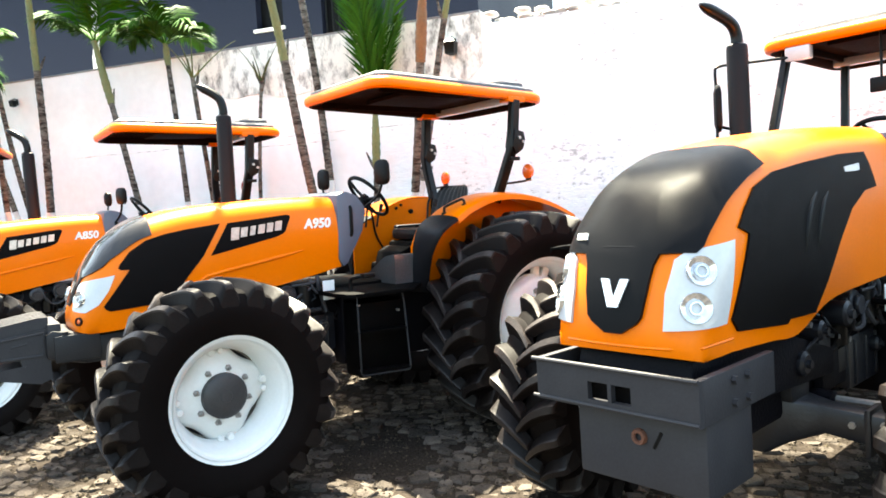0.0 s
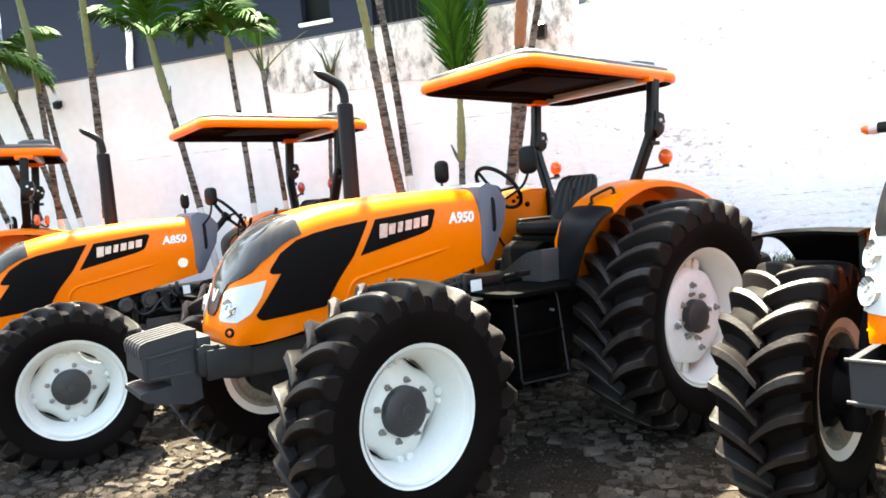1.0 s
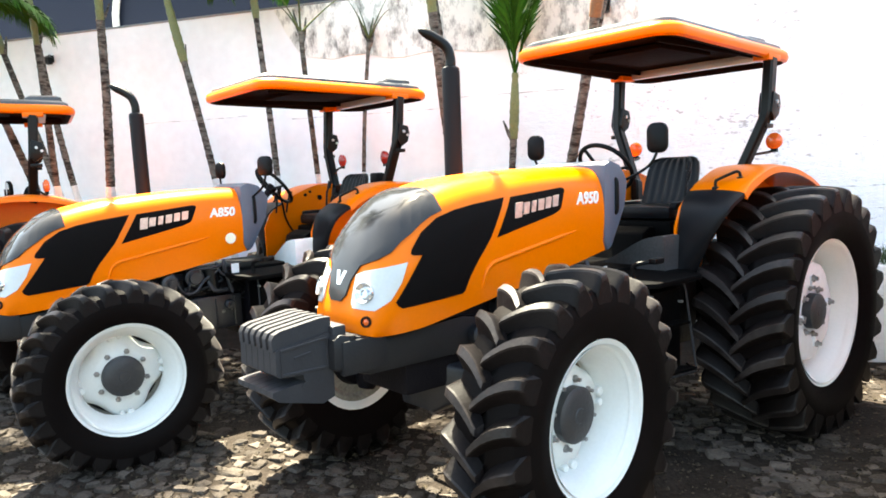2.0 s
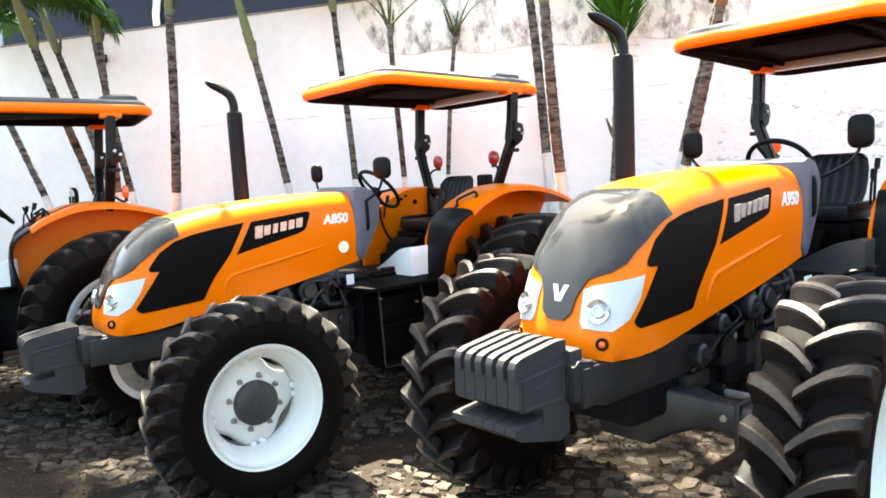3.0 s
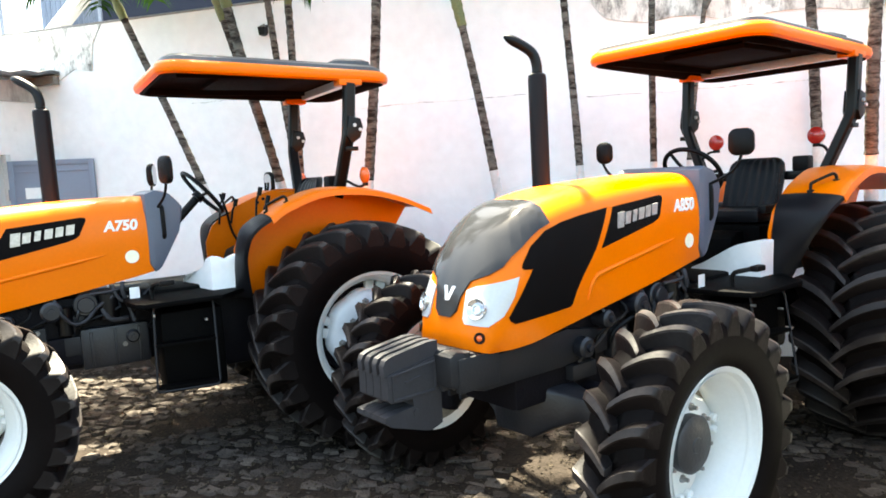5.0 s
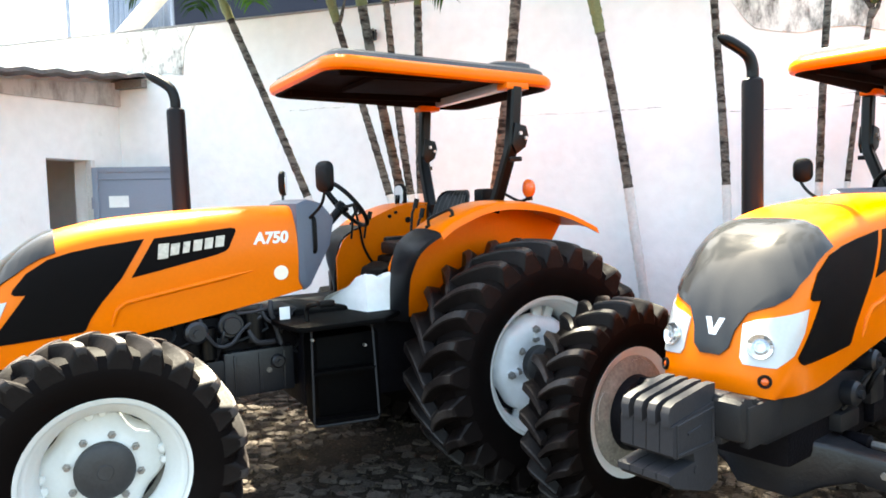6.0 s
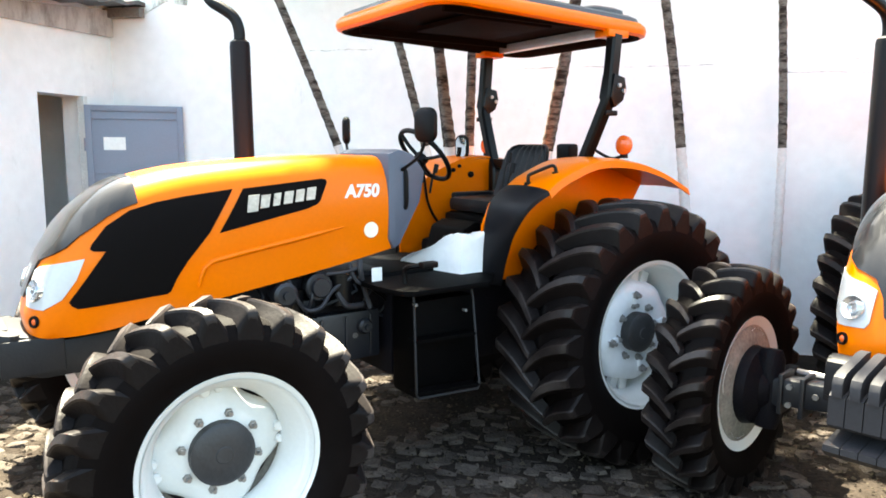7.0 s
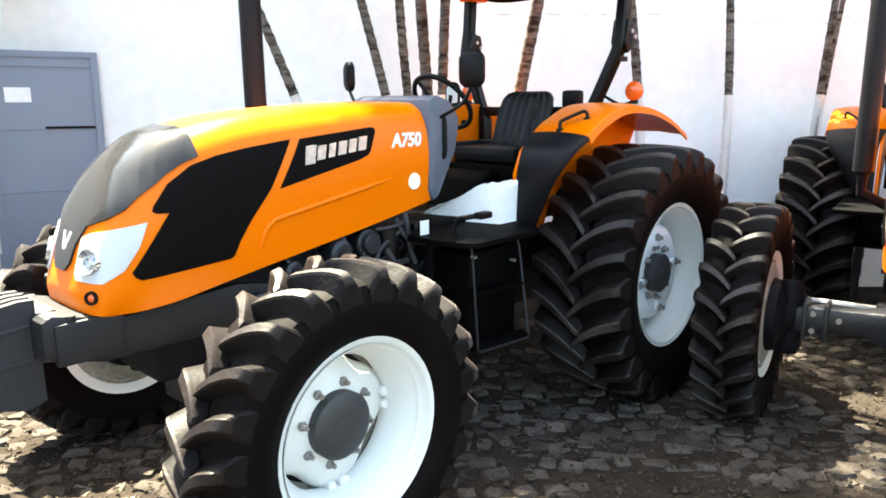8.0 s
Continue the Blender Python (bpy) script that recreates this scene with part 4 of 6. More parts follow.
    for s in (-1, 1):
        bm = bmesh.new()
        tube(bm, [(axle_u, s * (half - 0.25), axle_z), (axle_u, s * (half - 0.22), axle_z), (axle_u, s * (half - 0.15), axle_z), (axle_u, s * (half - 0.13), axle_z), (axle_u, s * (half - 0.04), axle_z)], [0.08, 0.11, 0.13, 0.165, 0.165], 20)
        tube(bm, [(axle_u + 0.01, s * (half - 0.22), axle_z - 0.20), (axle_u, s * (half - 0.22), axle_z - 0.15), (axle_u, s * (half - 0.22), axle_z + 0.15), (axle_u - 0.01, s * (half - 0.22), axle_z + 0.20)], [0.05, 0.07, 0.07, 0.05], 12)
        hub = part("final_drive", bm, ENGINE, axle, "black greasy hub housing")
        for dv in (0.30, 0.40):
            bm = bmesh.new()
            box(bm, (axle_u - 0.075, s * (half - dv) - 0.012, axle_z - 0.095), (axle_u + 0.075, s * (half - dv) + 0.012, axle_z + 0.105), 0.008)
            part("axle_flange", bm, AXLE, axle)
        for dv, dz in ((0.34, 0.05), (0.34, -0.04), (0.46, 0.03)):
            bm = bmesh.new()
            tube(bm, [(axle_u + 0.05, s * (half - dv), axle_z + dz), (axle_u + 0.072, s * (half - dv), axle_z + dz)], 0.015, 6)
            part("axle_bolt", bm, BOLT, axle)
        bm = bmesh.new()
        box(bm, (axle_u - 0.24, s * (half - 0.25) - 0.03, axle_z + 0.03), (axle_u - 0.05, s * (half - 0.25) + 0.03, axle_z + 0.08), 0.012)
        part("steering_arm", bm, ENGINE, axle)
    bm = bmesh.new()
    tube(bm, [(axle_u - 0.20, -half + 0.22, axle_z + 0.055), (axle_u - 0.20, half - 0.22, axle_z + 0.055)], 0.018, 8)
    ram = part("steering_ram", bm, BOLT, owner, "steel steering rod")
    bm = bmesh.new()
    tube(bm, [(axle_u - 0.20, -0.30, axle_z + 0.055), (axle_u - 0.20, -0.29, axle_z + 0.055), (axle_u - 0.20, 0.29, axle_z + 0.055), (axle_u - 0.20, 0.30, axle_z + 0.055)], [0.026, 0.038, 0.038, 0.026], 12)
    part("ram_barrel", bm, ENGINE, ram, "black ram barrel")
    bm = bmesh.new()
    tube(bm, [(rear_u, -0.85, 0.735), (rear_u, -0.6, 0.735), (rear_u, -0.58, 0.735), (rear_u, 0.58, 0.735), (rear_u, 0.6, 0.735), (rear_u, 0.85, 0.735)], [0.11, 0.11, 0.16, 0.16, 0.11, 0.11], 18)
    part("rear_axle", bm, ENGINE, owner, "dark grey rear axle housing")


def platform(owner, box_kind):
    bm = bmesh.new()
    prism(bm, [(0.55, -0.62), (1.27, -0.62), (1.27, 0.50), (1.235, 0.66), (1.19, 0.70), (0.74, 0.70), (0.60, 0.55), (0.55, 0.50)], 1.022, 1.050, 0.006)
    for v in bm.verts:
        v.co = Vector((v.co.x, v.co.z, v.co.y))
    part("platform", bm, MATT_BLACK, owner, "black driver platform with a rounded edge")
    bm = bmesh.new()
    box(bm, (0.72, 0.32, 0.45), (1.10, 0.56, 0.965), 0.03)
    part("fuel_tank", bm, MATT_BLACK, owner, "black plastic fuel tank")
    rails = [[Vector(p) for p in ((1.135, 0.60, 1.025), (1.14, 0.615, 0.96), (1.165, 0.67, 0.53), (1.155, 0.672, 0.505))], [Vector(p) for p in ((0.785, 0.60, 1.025), (0.788, 0.625, 0.96), (0.802, 0.70, 0.52), (0.815, 0.702, 0.50))]]
    bm = bmesh.new()
    for pts in rails:
        tube(bm, pts, 0.007, 8)
    tube(bm, [rails[0][3], rails[1][3]], 0.007, 8)
    ladder = part("step_ladder", bm, DARK_IRON, owner, "worn dark steel step ladder")
    for w in (0.775, 0.515):
        t = (0.96 - w) / 0.44
        a, b = rails[0][1].lerp(rails[0][2], t), rails[1][1].lerp(rails[1][2], t)
        bm = bmesh.new()
        grid_faces(bm, [[p + Vector((0, dv, dz)) for dv, dz in ((-0.07, -0.006), (0.006, -0.006), (0.006, 0.010), (-0.07, 0.010))] for p in (a, b)], True, True)
        part("step_tread", bm, MATT_BLACK, ladder)
    for u, v, w in ((0.84, 0.63, 0.90), (1.14, 0.63, 0.965)):
        bm = bmesh.new()
        tube(bm, [(u, v - 0.02, w), (u, v + 0.008, w)], 0.008, 8)
        part("step_bolt", bm, BOLT, owner)
    rnd = random.Random(3)
    rough = 0.004 if box_kind == "sheet" else 0.0015
    bm = bmesh.new()
    rings = []
    for k in range(9):
        u = 0.54 + 0.026 * k
        edge = spline([(0.0, 0, 1.052), (0.02, 0, 1.085), (0.10, 0, 1.12), (0.19, 0, 1.17), (0.27, 0, 1.215), (0.34, 0, 1.243), (0.40, 0, 1.254), (0.452, 0, 1.258), (0.465, 0, 1.245), (0.465, 0, 1.15), (0.465, 0, 1.052)], 3)
        sag = 0.012 * math.sin(k * 1.1) if box_kind == "sheet" else 0.0
        rings.append([(u + (0.10 * (c.x < 0.12) if k > 5 and box_kind == "sheet" else 0), c.x, c.z + (rnd.uniform(-rough, rough) + sag) * (c.z > 1.07)) for c in edge])
    grid_faces(bm, rings, True, True)
    if box_kind == "sheet":
        part("plastic_sheet", bm, SHEET, owner, "crumpled white plastic sheet over the floor box", angle=35)
    else:
        part("battery_box", bm, BOX_GREY if box_kind == "steel" else SHEET, owner, "brushed metal floor box" if box_kind == "steel" else "white covered floor box", angle=40)
    bm = bmesh.new()
    tube(bm, spline([(1.12, 0.50, 1.04), (1.12, 0.50, 1.12), (1.10, 0.56, 1.145), (1.03, 0.60, 1.15)], 4), 0.013, 7)
    box(bm, (1.00, 0.575, 1.135), (1.09, 0.625, 1.168), 0.010)
    part("pedal", bm, BLACK, owner, "black pedal")
    bm = bmesh.new()
    tall = 0.13 if box_kind == "steel" else 0.09
    box(bm, (1.175, 0.36, 1.12 - tall), (1.175 + tall * 0.65, 0.364, 1.12))
    part("warning_plate", bm, LETTER, owner, "white warning plate")
    for k, (u, v, h) in enumerate(((0.42, 0.40, 1.66), (0.36, 0.36, 1.60), (0.48, -0.40, 1.63), (0.40, -0.36, 1.58))):
        bm = bmesh.new()
        tube(bm, [(u, v, 1.43), (u - 0.02, v, h - 0.05), (u - 0.045, v, h)], 0.008, 6)
        tube(bm, [(u - 0.04, v, h - 0.02), (u - 0.055, v, h + 0.035)], 0.016, 8)
        part("control_lever", bm, BLACK, owner, "black control lever")


HOOD_ROWS = [
    (1.060, 1.685, 1.065, 1.197, 0.285, 4.6), (1.31, 1.690, 1.31, 1.150, 0.290, 4.6), (1.64, 1.680, 1.64, 1.095, 0.296, 4.6), (2.06, 1.650, 2.06, 1.030, 0.302, 4.4), (2.30, 1.603, 2.30, 0.990, 0.302, 4.2),
    (2.40, 1.566, 2.40, 0.972, 0.300, 4.0), (2.49, 1.508, 2.47, 0.962, 0.296, 3.8), (2.57, 1.432, 2.52, 0.957, 0.290, 3.6), (2.635, 1.345, 2.555, 0.953, 0.282, 3.4), (2.69, 1.240, 2.585, 0.950, 0.272, 3.3), (2.73, 1.130, 2.61, 0.948, 0.260, 3.2), (2.755, 1.030, 2.635, 0.946, 0.246, 3.2), (2.750, 0.966, 2.665, 0.944, 0.236, 3.2),
]
VENT = [(1.900, 1.540), (2.11, 1.516), (2.24, 1.494), (2.345, 1.464), (2.44, 1.403), (2.500, 1.330), (2.508, 1.312), (2.495, 1.302), (2.450, 1.300), (2.599, 1.100), (2.590, 1.083), (2.568, 1.069), (2.215, 1.093), (2.200, 1.104), (2.172, 1.160), (2.122, 1.232), (2.02, 1.350)]
LOGO = [(1.975, 1.345), (1.852, 1.540), (1.455, 1.575), (1.432, 1.570), (1.428, 1.556), (1.472, 1.468), (1.490, 1.452), (1.54, 1.434)]
NOSE = [(-0.262, 4.05), (0.262, 4.05), (0.255, 6.0), (0.235, 7.4), (0.200, 8.15), (0.120, 8.75), (0.085, 9.4), (0.072, 10.0), (0.040, 10.3), (-0.040, 10.3), (-0.072, 10.0), (-0.085, 9.4), (-0.120, 8.75), (-0.200, 8.15), (-0.235, 7.4), (-0.255, 6.0)]


def farm_tractor(place, label, number, wheels, plates, dot, box_kind, lamps, mirror_u, amber, shade, du=0.0):
    owner = thing("tractor", place, label, "tractor", "row of parked tractors")
    front, rear = wheels
    hood = Hood(HOOD_ROWS)
    sides = {s: hood.side(s) for s in (-1, 1)}
    cover = part("hood", hood.bm, ORANGE, owner, "glossy orange engine hood", angle=50)
    part("nose_cover", skin([(a, b * 0.1) for a, b in NOSE], lambda v, s: hood.top(v, s * 10), 0.010, 5), NOSE_GREY, cover, "satin grey nose cover", angle=50)
    for sg in (-1, 1):
        part("side_grille", skin(VENT, sides[sg], 0.006, 5), VENT_BLACK, cover, "black side grille")
        plate = part("badge_panel", skin(LOGO, sides[sg], 0.004, 3), VENT_BLACK, cover, "black badge panel")
        for k, (wide, high) in enumerate(((0.052, 0.078), (0.044, 0.060), (0.034, 0.058), (0.044, 0.058), (0.042, 0.058), (0.046, 0.060))):
            u, w = 1.812 - k * 0.0585, 1.470 + k * 0.0068
            p, nrm = sides[sg](u, w)
            bm = bmesh.new()
            prism(bm, [(u - sg * 0.005 + wide / 2, w + high / 2), (u - sg * 0.005 - wide / 2, w + high / 2 + 0.004), (u + sg * 0.005 - wide / 2, w - high / 2 + 0.004), (u + sg * 0.005 + wide / 2, w - high / 2)], p.y + sg * 0.003, p.y + sg * 0.009)
            part("badge_mark", bm, BADGE, plate, "plain silver badge block" if k == 0 else "")
        p, nrm = sides[sg](1.237, 1.505)
        letters("model_number", number, 0.088, Matrix.Translation(p + nrm * 0.003) @ Matrix(((-sg, 0, 0, 0), (0, 0, sg, 0), (0, 1, 0, 0), (0, 0, 0, 1))), cover, LETTER, "white model number")
        if dot:
            p, nrm = sides[sg](1.188, 1.306)
            bm = bmesh.new()
            lathe(bm, [(0.0005, 0.003), (0.041, 0.003), (0.042, 0.0)], 28)
            part("round_sticker", bm, STICKER, cover, "round cream sticker", Matrix.Translation(p))
        ridge = [sides[sg](u, w) for u, w in ((2.078, 1.105), (2.066, 1.150), (2.050, 1.190), (2.010, 1.220), (1.85, 1.248), (1.68, 1.276), (1.50, 1.306), (1.348, 1.331))]
        bm = bmesh.new()
        tube(bm, [q + nrm * 0.0005 for q, nrm in ridge], [0.006] + [0.012] * 6 + [0.003], 10)
        part("hood_crease", bm, ORANGE, cover)
        around = hood.round_axis(2.40, sg)
        shell = part("headlight", skin([(0.205, 1.222), (0.195, 1.10), (0.215, 1.078), (0.39, 1.070), (0.50, 1.112), (0.59, 1.190), (0.650, 1.275), (0.45, 1.256), (0.29, 1.240)], around, 0.006, 2), LAMP_SHELL, cover, "pale plastic headlight housing", angle=50)
        round_lamp(around, 0.31, 1.145, 0.046, shell)
        p, nrm = around(0.33, 1.022)
        bm = bmesh.new()
        rot = Matrix.Translation(p) @ nrm.to_track_quat("Y", "Z").to_matrix().to_4x4()
        lathe(bm, [(0.0005, 0.004), (0.014, 0.004), (0.017, 0.010), (0.024, 0.010), (0.026, 0.0)], 18)
        ring = part("turn_lamp", bm, BLACK, cover, "small round lamp in a black ring", rot)
        bm = bmesh.new()
        lathe(bm, [(0.0005, 0.010), (0.008, 0.009), (0.0145, 0.004)], 14)
        part("turn_lens", bm, AMBER, ring)
    p, nrm = hood.top(0.0, 9.35)
    rot = nrm.to_track_quat("Y", "Z").to_matrix().to_4x4()
    bm = bmesh.new()
    for s in (-1, 1):
        prism(bm, [(0.0, -0.034), (s * 0.014, -0.034), (s * 0.040, 0.034), (s * 0.017, 0.034), (0.0, -0.012)], 0.004, 0.010)
    part("front_badge", bm, CHROME, cover, "silver chevron badge", Matrix.Translation(p) @ rot)
    bm = bmesh.new()
    prism(bm, [(1.09, 1.700), (1.02, 1.722), (0.93, 1.695), (0.85, 1.60), (0.885, 1.44), (1.01, 1.22), (1.055, 1.18), (1.09, 1.25)], -0.292, 0.292, 0.035)
    dash = part("dashboard", bm, CONSOLE, owner, "slate grey plastic dashboard cowl")
    bm = bmesh.new()
    for sg in (-1, 1):
        bm = bmesh.new()
        tube(bm, spline([(0.99, 0.262 * sg, 1.61), (0.985, 0.295 * sg, 1.60), (0.985, 0.30 * sg, 1.50), (0.985, 0.295 * sg, 1.42), (0.99, 0.262 * sg, 1.40)], 4), 0.013, 7)
        part("dash_handle", bm, BLACK, dash)
    steering(owner, (0.66, -0.02, 1.68), 0.185, -50, (0.90, 0, 1.45))
    seat(owner, -0.06, 1.385)
    tunnel(owner)
    for sg in (-1, 1):
        fender(owner, sg)
        rollbar(owner, sg, 0.588, du)
        lu, lv, lw = lamps
        beacon(owner, lu, lv * sg, lw, sg, AMBER if amber else RED_LENS, (-0.20 + du, 0.47 * sg, 1.73))
    if number != "A950":
        bm = bmesh.new()
        box(bm, (-0.235 + du, -0.40, 1.585), (-0.165 + du, 0.40, 1.645), 0.008)
        cross = part("rollbar_crossbar", bm, BLACK_PAINT, owner, "black steel cross bar behind the seat")
        bm = bmesh.new()
        box(bm, (-0.245 + du, 0.235, 1.64), (-0.155 + du, 0.345, 1.745), 0.02)
        box(bm, (-0.25 + du, 0.25, 1.66), (-0.243 + du, 0.33, 1.73), 0.004)
        part("work_lamp", bm, BLACK, cross, "black boxed work lamp")
    wing_mirror(owner, mirror_u, 0.457, 1.838, 1, (mirror_u + 0.06, 0.27, 1.60), 20, shade)
    if number == "A750":
        wing_mirror(owner, 0.05, -0.50, 1.725, -1, (0.08, -0.50, 1.56), 205, (0.05, 0.085))
    far_u = mirror_u - 0.03 if number != "A750" else 0.895
    wing_mirror(owner, far_u, -0.51, 1.83, -1, (far_u + 0.09, -0.27, 1.62), -25 if number == "A750" else 15, (0.06, 0.085) if number != "A850" else (0.055, 0.072))
    canopy(owner, -0.609 + du, 0.97 + du, 0.618, 2.425 - (0.0 if number == "A750" else 0.016), 0.035)
    exhaust(owner, 1.585, -0.456, 1.30, 2.313, 0.055, (0.15, -0.11))
    platform(owner, box_kind)
    engine(owner, 1.05, 2.75, 1.20, front["u"], front["z"], front["v"], rear["u"])
    bm = bmesh.new()
    prism(bm, [(1.75, 0.90), (2.15, 0.965), (2.62, 0.935), (2.86, 0.99), (2.90, 0.97), (2.90, 0.83), (2.70, 0.775), (2.20, 0.775), (1.75, 0.80)], -0.215, 0.215, 0.025)
    sup = part("front_support", bm, DARK_IRON, owner, "dark grey cast front support")
    for sg in (-1, 1):
        bm = bmesh.new()
        box(bm, (2.62, 0.205 * sg - 0.02, 0.80), (2.86, 0.205 * sg + 0.02, 0.955), 0.012)
        part("support_flange", bm, DARK_IRON, sup)
        bm = bmesh.new()
        tube(bm, [(2.80, 0.20 * sg, 0.93), (2.80, 0.20 * sg, 0.975)], 0.020, 8)
        part("support_bolt", bm, DARK_IRON, sup)
    weights(owner, plates[0], plates[1], 2.875, plates[2], plates[3], plates[4])
    for sg in (-1, 1):
        put_wheel(front, owner, front["u"], front["v"] * sg, front["z"], sg, front["steer"], 13 + 40 * sg)
        put_wheel(rear, owner, rear["u"], rear["v"] * sg, rear["z"], sg, 0, 31 * sg)
    return owner


turn = 1
SMALL_FRONT = make_wheel("front_wheel", 0.600, 0.31, 0.335, 24, False, turn, 1.0)
SMALL_FRONT.update(u=2.19, v=0.905, z=0.575, steer=0)
BIG_FRONT = make_wheel("front_wheel", 0.645, 0.36, 0.335, 23, False, turn, 1.02)
BIG_FRONT.update(u=2.14, v=0.887, z=0.617, steer=4)
SMALL_REAR = make_wheel("rear_wheel", 0.735, 0.55, 0.405, 25, True, turn, 1.02)
SMALL_REAR.update(u=-0.14, v=0.805, z=0.702)
BIG_REAR = make_wheel("rear_wheel", 0.788, 0.56, 0.450, 26, True, turn, 1.02)
BIG_REAR.update(u=-0.16, v=0.825, z=0.735)

farm_tractor(pose(-0.082, 5.725, 0.004, 0, -0.9, 215.93), "orange farm tractor with six front weights and wide tyres", "A950", (BIG_FRONT, BIG_REAR), (6, 3.16, 0.690, 1.055, 0.056), False, "steel", (-0.455, 0.555, 1.823), 0.80, True, (0.062, 0.088), -0.04)
farm_tractor(pose(-2.388, 7.257, -0.014, 0, 0.3, 213.69), "orange farm tractor with four front weights and a round sticker", "A850", (SMALL_FRONT, SMALL_REAR), (4, 3.165, 0.640, 1.020, 0.056), True, "white", (-0.211, 0.36, 1.872), 0.93, False, (0.070, 0.075), 0.035)
farm_tractor(pose(-5.548, 7.943, 0.012, 0, 0.6, 204.75), "orange farm tractor with white plastic sheet on its platform", "A750", (SMALL_FRONT, SMALL_REAR), (4, 3.165, 0.640, 1.020, 0.056), True, "sheet", (-0.29, 0.65, 1.735), 0.95, True, (0.066, 0.088), 0.015)


BIG_ROWS = [
    (0.95, 1.915, 0.95, 1.150, 0.352, 4.8), (1.40, 1.908, 1.40, 1.145, 0.352, 4.8), (1.85, 1.885, 1.85, 1.125, 0.352, 4.8), (2.20, 1.840, 2.18, 1.035, 0.350, 4.6), (2.45, 1.780, 2.40, 1.045, 0.347, 4.4), (2.62, 1.712, 2.58, 1.055, 0.344, 4.2),
    (2.72, 1.645, 2.66, 1.058, 0.341, 4.0), (2.80, 1.575, 2.71, 1.060, 0.338, 3.8), (2.86, 1.495, 2.745, 1.058, 0.334, 3.6), (2.90, 1.410, 2.775, 1.056, 0.330, 3.5), (2.935, 1.310, 2.80, 1.054, 0.325, 3.5), (2.96, 1.200, 2.82, 1.052, 0.320, 3.5), (2.97, 1.120, 2.84, 1.050, 0.315, 3.5), (2.965, 1.075, 2.86, 1.048, 0.310, 3.5),
]


def broad_tractor(place):
    """The larger tractor at the end of the row, with a plain steel bumper box in place of weights."""
    owner = thing("tractor", place, "large orange tractor with twin headlights and a grey steel bumper box", "tractor", "row of parked tractors")
    hood = Hood(BIG_ROWS)
    cover = part("hood", hood.bm, ORANGE, owner, "glossy orange engine hood", angle=50)
    half = [(0.285, 3.6), (0.288, 5.0), (0.285, 6.5), (0.280, 7.6), (0.268, 8.05), (0.245, 8.3), (0.157, 8.75), (0.141, 9.2), (0.128, 10.2), (0.114, 10.95), (0.094, 11.2), (0.035, 11.65)]
    nose = half + [(-v, q) for v, q in half[::-1]]
    face = part("nose_cover", skin([(a, b * 0.1) for a, b in nose], lambda v, s: hood.top(v, s * 10), 0.016, 6), NOSE_DARK, cover, "satin dark grey nose cover", angle=50)
    for k in range(11):
        s = 8.55 + k * 0.125
        half = 0.150 - 0.003 * k
        bm = bmesh.new()
        tube(bm, [hood.top(half * (j / 6 - 1), s)[0] + hood.top(half * (j / 6 - 1), s)[1] * 0.0105 for j in range(13)], 0.0045, 6)
        part("nose_rib", bm, BLACK, face)
    p, nrm = hood.top(-0.19, 7.95)
    bm = bmesh.new()
    prism(bm, [(-0.034, -0.012), (0.026, -0.014), (0.034, 0.012), (-0.026, 0.014)], 0.015, 0.021)
    part("small_plate", bm, LETTER, cover, "small white plate", Matrix.Translation(p) @ nrm.to_track_quat("Y", "Z").to_matrix().to_4x4())
    p, nrm = hood.top(0.0, 10.22)
    bm = bmesh.new()
    for s in (-1, 1):
        prism(bm, [(0.0, -0.052), (s * 0.022, -0.052), (s * 0.060, 0.052), (s * 0.024, 0.052), (0.0, -0.018)], 0.014, 0.022)
    part("front_badge", bm, CHROME, cover, "silver chevron badge", Matrix.Translation(p) @ nrm.to_track_quat("Y", "Z").to_matrix().to_4x4())
    for sg in (-1, 1):
        put = hood.side(sg)
        pan = part("side_panel", skin([(1.38, 1.765), (1.70, 1.755), (2.05, 1.725), (2.32, 1.692), (2.48, 1.640), (2.58, 1.565), (2.645, 1.500), (2.585, 1.473), (2.735, 1.180), (2.69, 1.132), (2.30, 1.095), (2.28, 1.112), (2.03, 1.100), (1.90, 1.22), (1.75, 1.40), (1.63, 1.51), (1.46, 1.585), (1.30, 1.60)], put, 0.010, 5), VENT_BLACK, cover, "black side panel")
        for k in range(2):
            bm = bmesh.new()
            us = [(2.08 - 0.12 * k + du, w) for du, w in ((0.05, 1.36), (0.045, 1.43), (0.02, 1.50), (-0.02, 1.56), (-0.08, 1.60))]
            tube(bm, [put(u, w)[0] + put(u, w)[1] * 0.006 for u, w in us], [0.006, 0.014, 0.016, 0.014, 0.006], 8)
            part("louvre", bm, BLACK, pan)
        q, nrm = put(1.58, 1.68)
        bm = bmesh.new()
        prism(bm, [(1.66, 1.655), (1.68, 1.70), (1.50, 1.715), (1.49, 1.675)], q.y + 0.003 * sg, q.y + 0.010 * sg)
        part("side_badge", bm, CHROME, pan, "silver side badge")
        around = hood.round_axis(2.48, sg)
        shell = part("headlight", skin([(0.225, 1.165), (0.235, 1.29), (0.275, 1.405), (0.33, 1.435), (0.575, 1.460), (0.53, 1.32), (0.475, 1.175)], around, 0.012, 6), LAMP_SHELL, cover, "pale plastic headlight housing", angle=50)
        round_lamp(around, 0.375, 1.365, 0.052, shell)
        round_lamp(around, 0.345, 1.242, 0.053, shell)
        bm = bmesh.new()
        tube(bm, [around(a, 1.10 + 0.02 * max(0, a - 0.1))[0] for a in (0.0, 0.12, 0.24, 0.36, 0.46, 0.54)], 0.006, 6)
        part("chin_line", bm, ORANGE, cover)
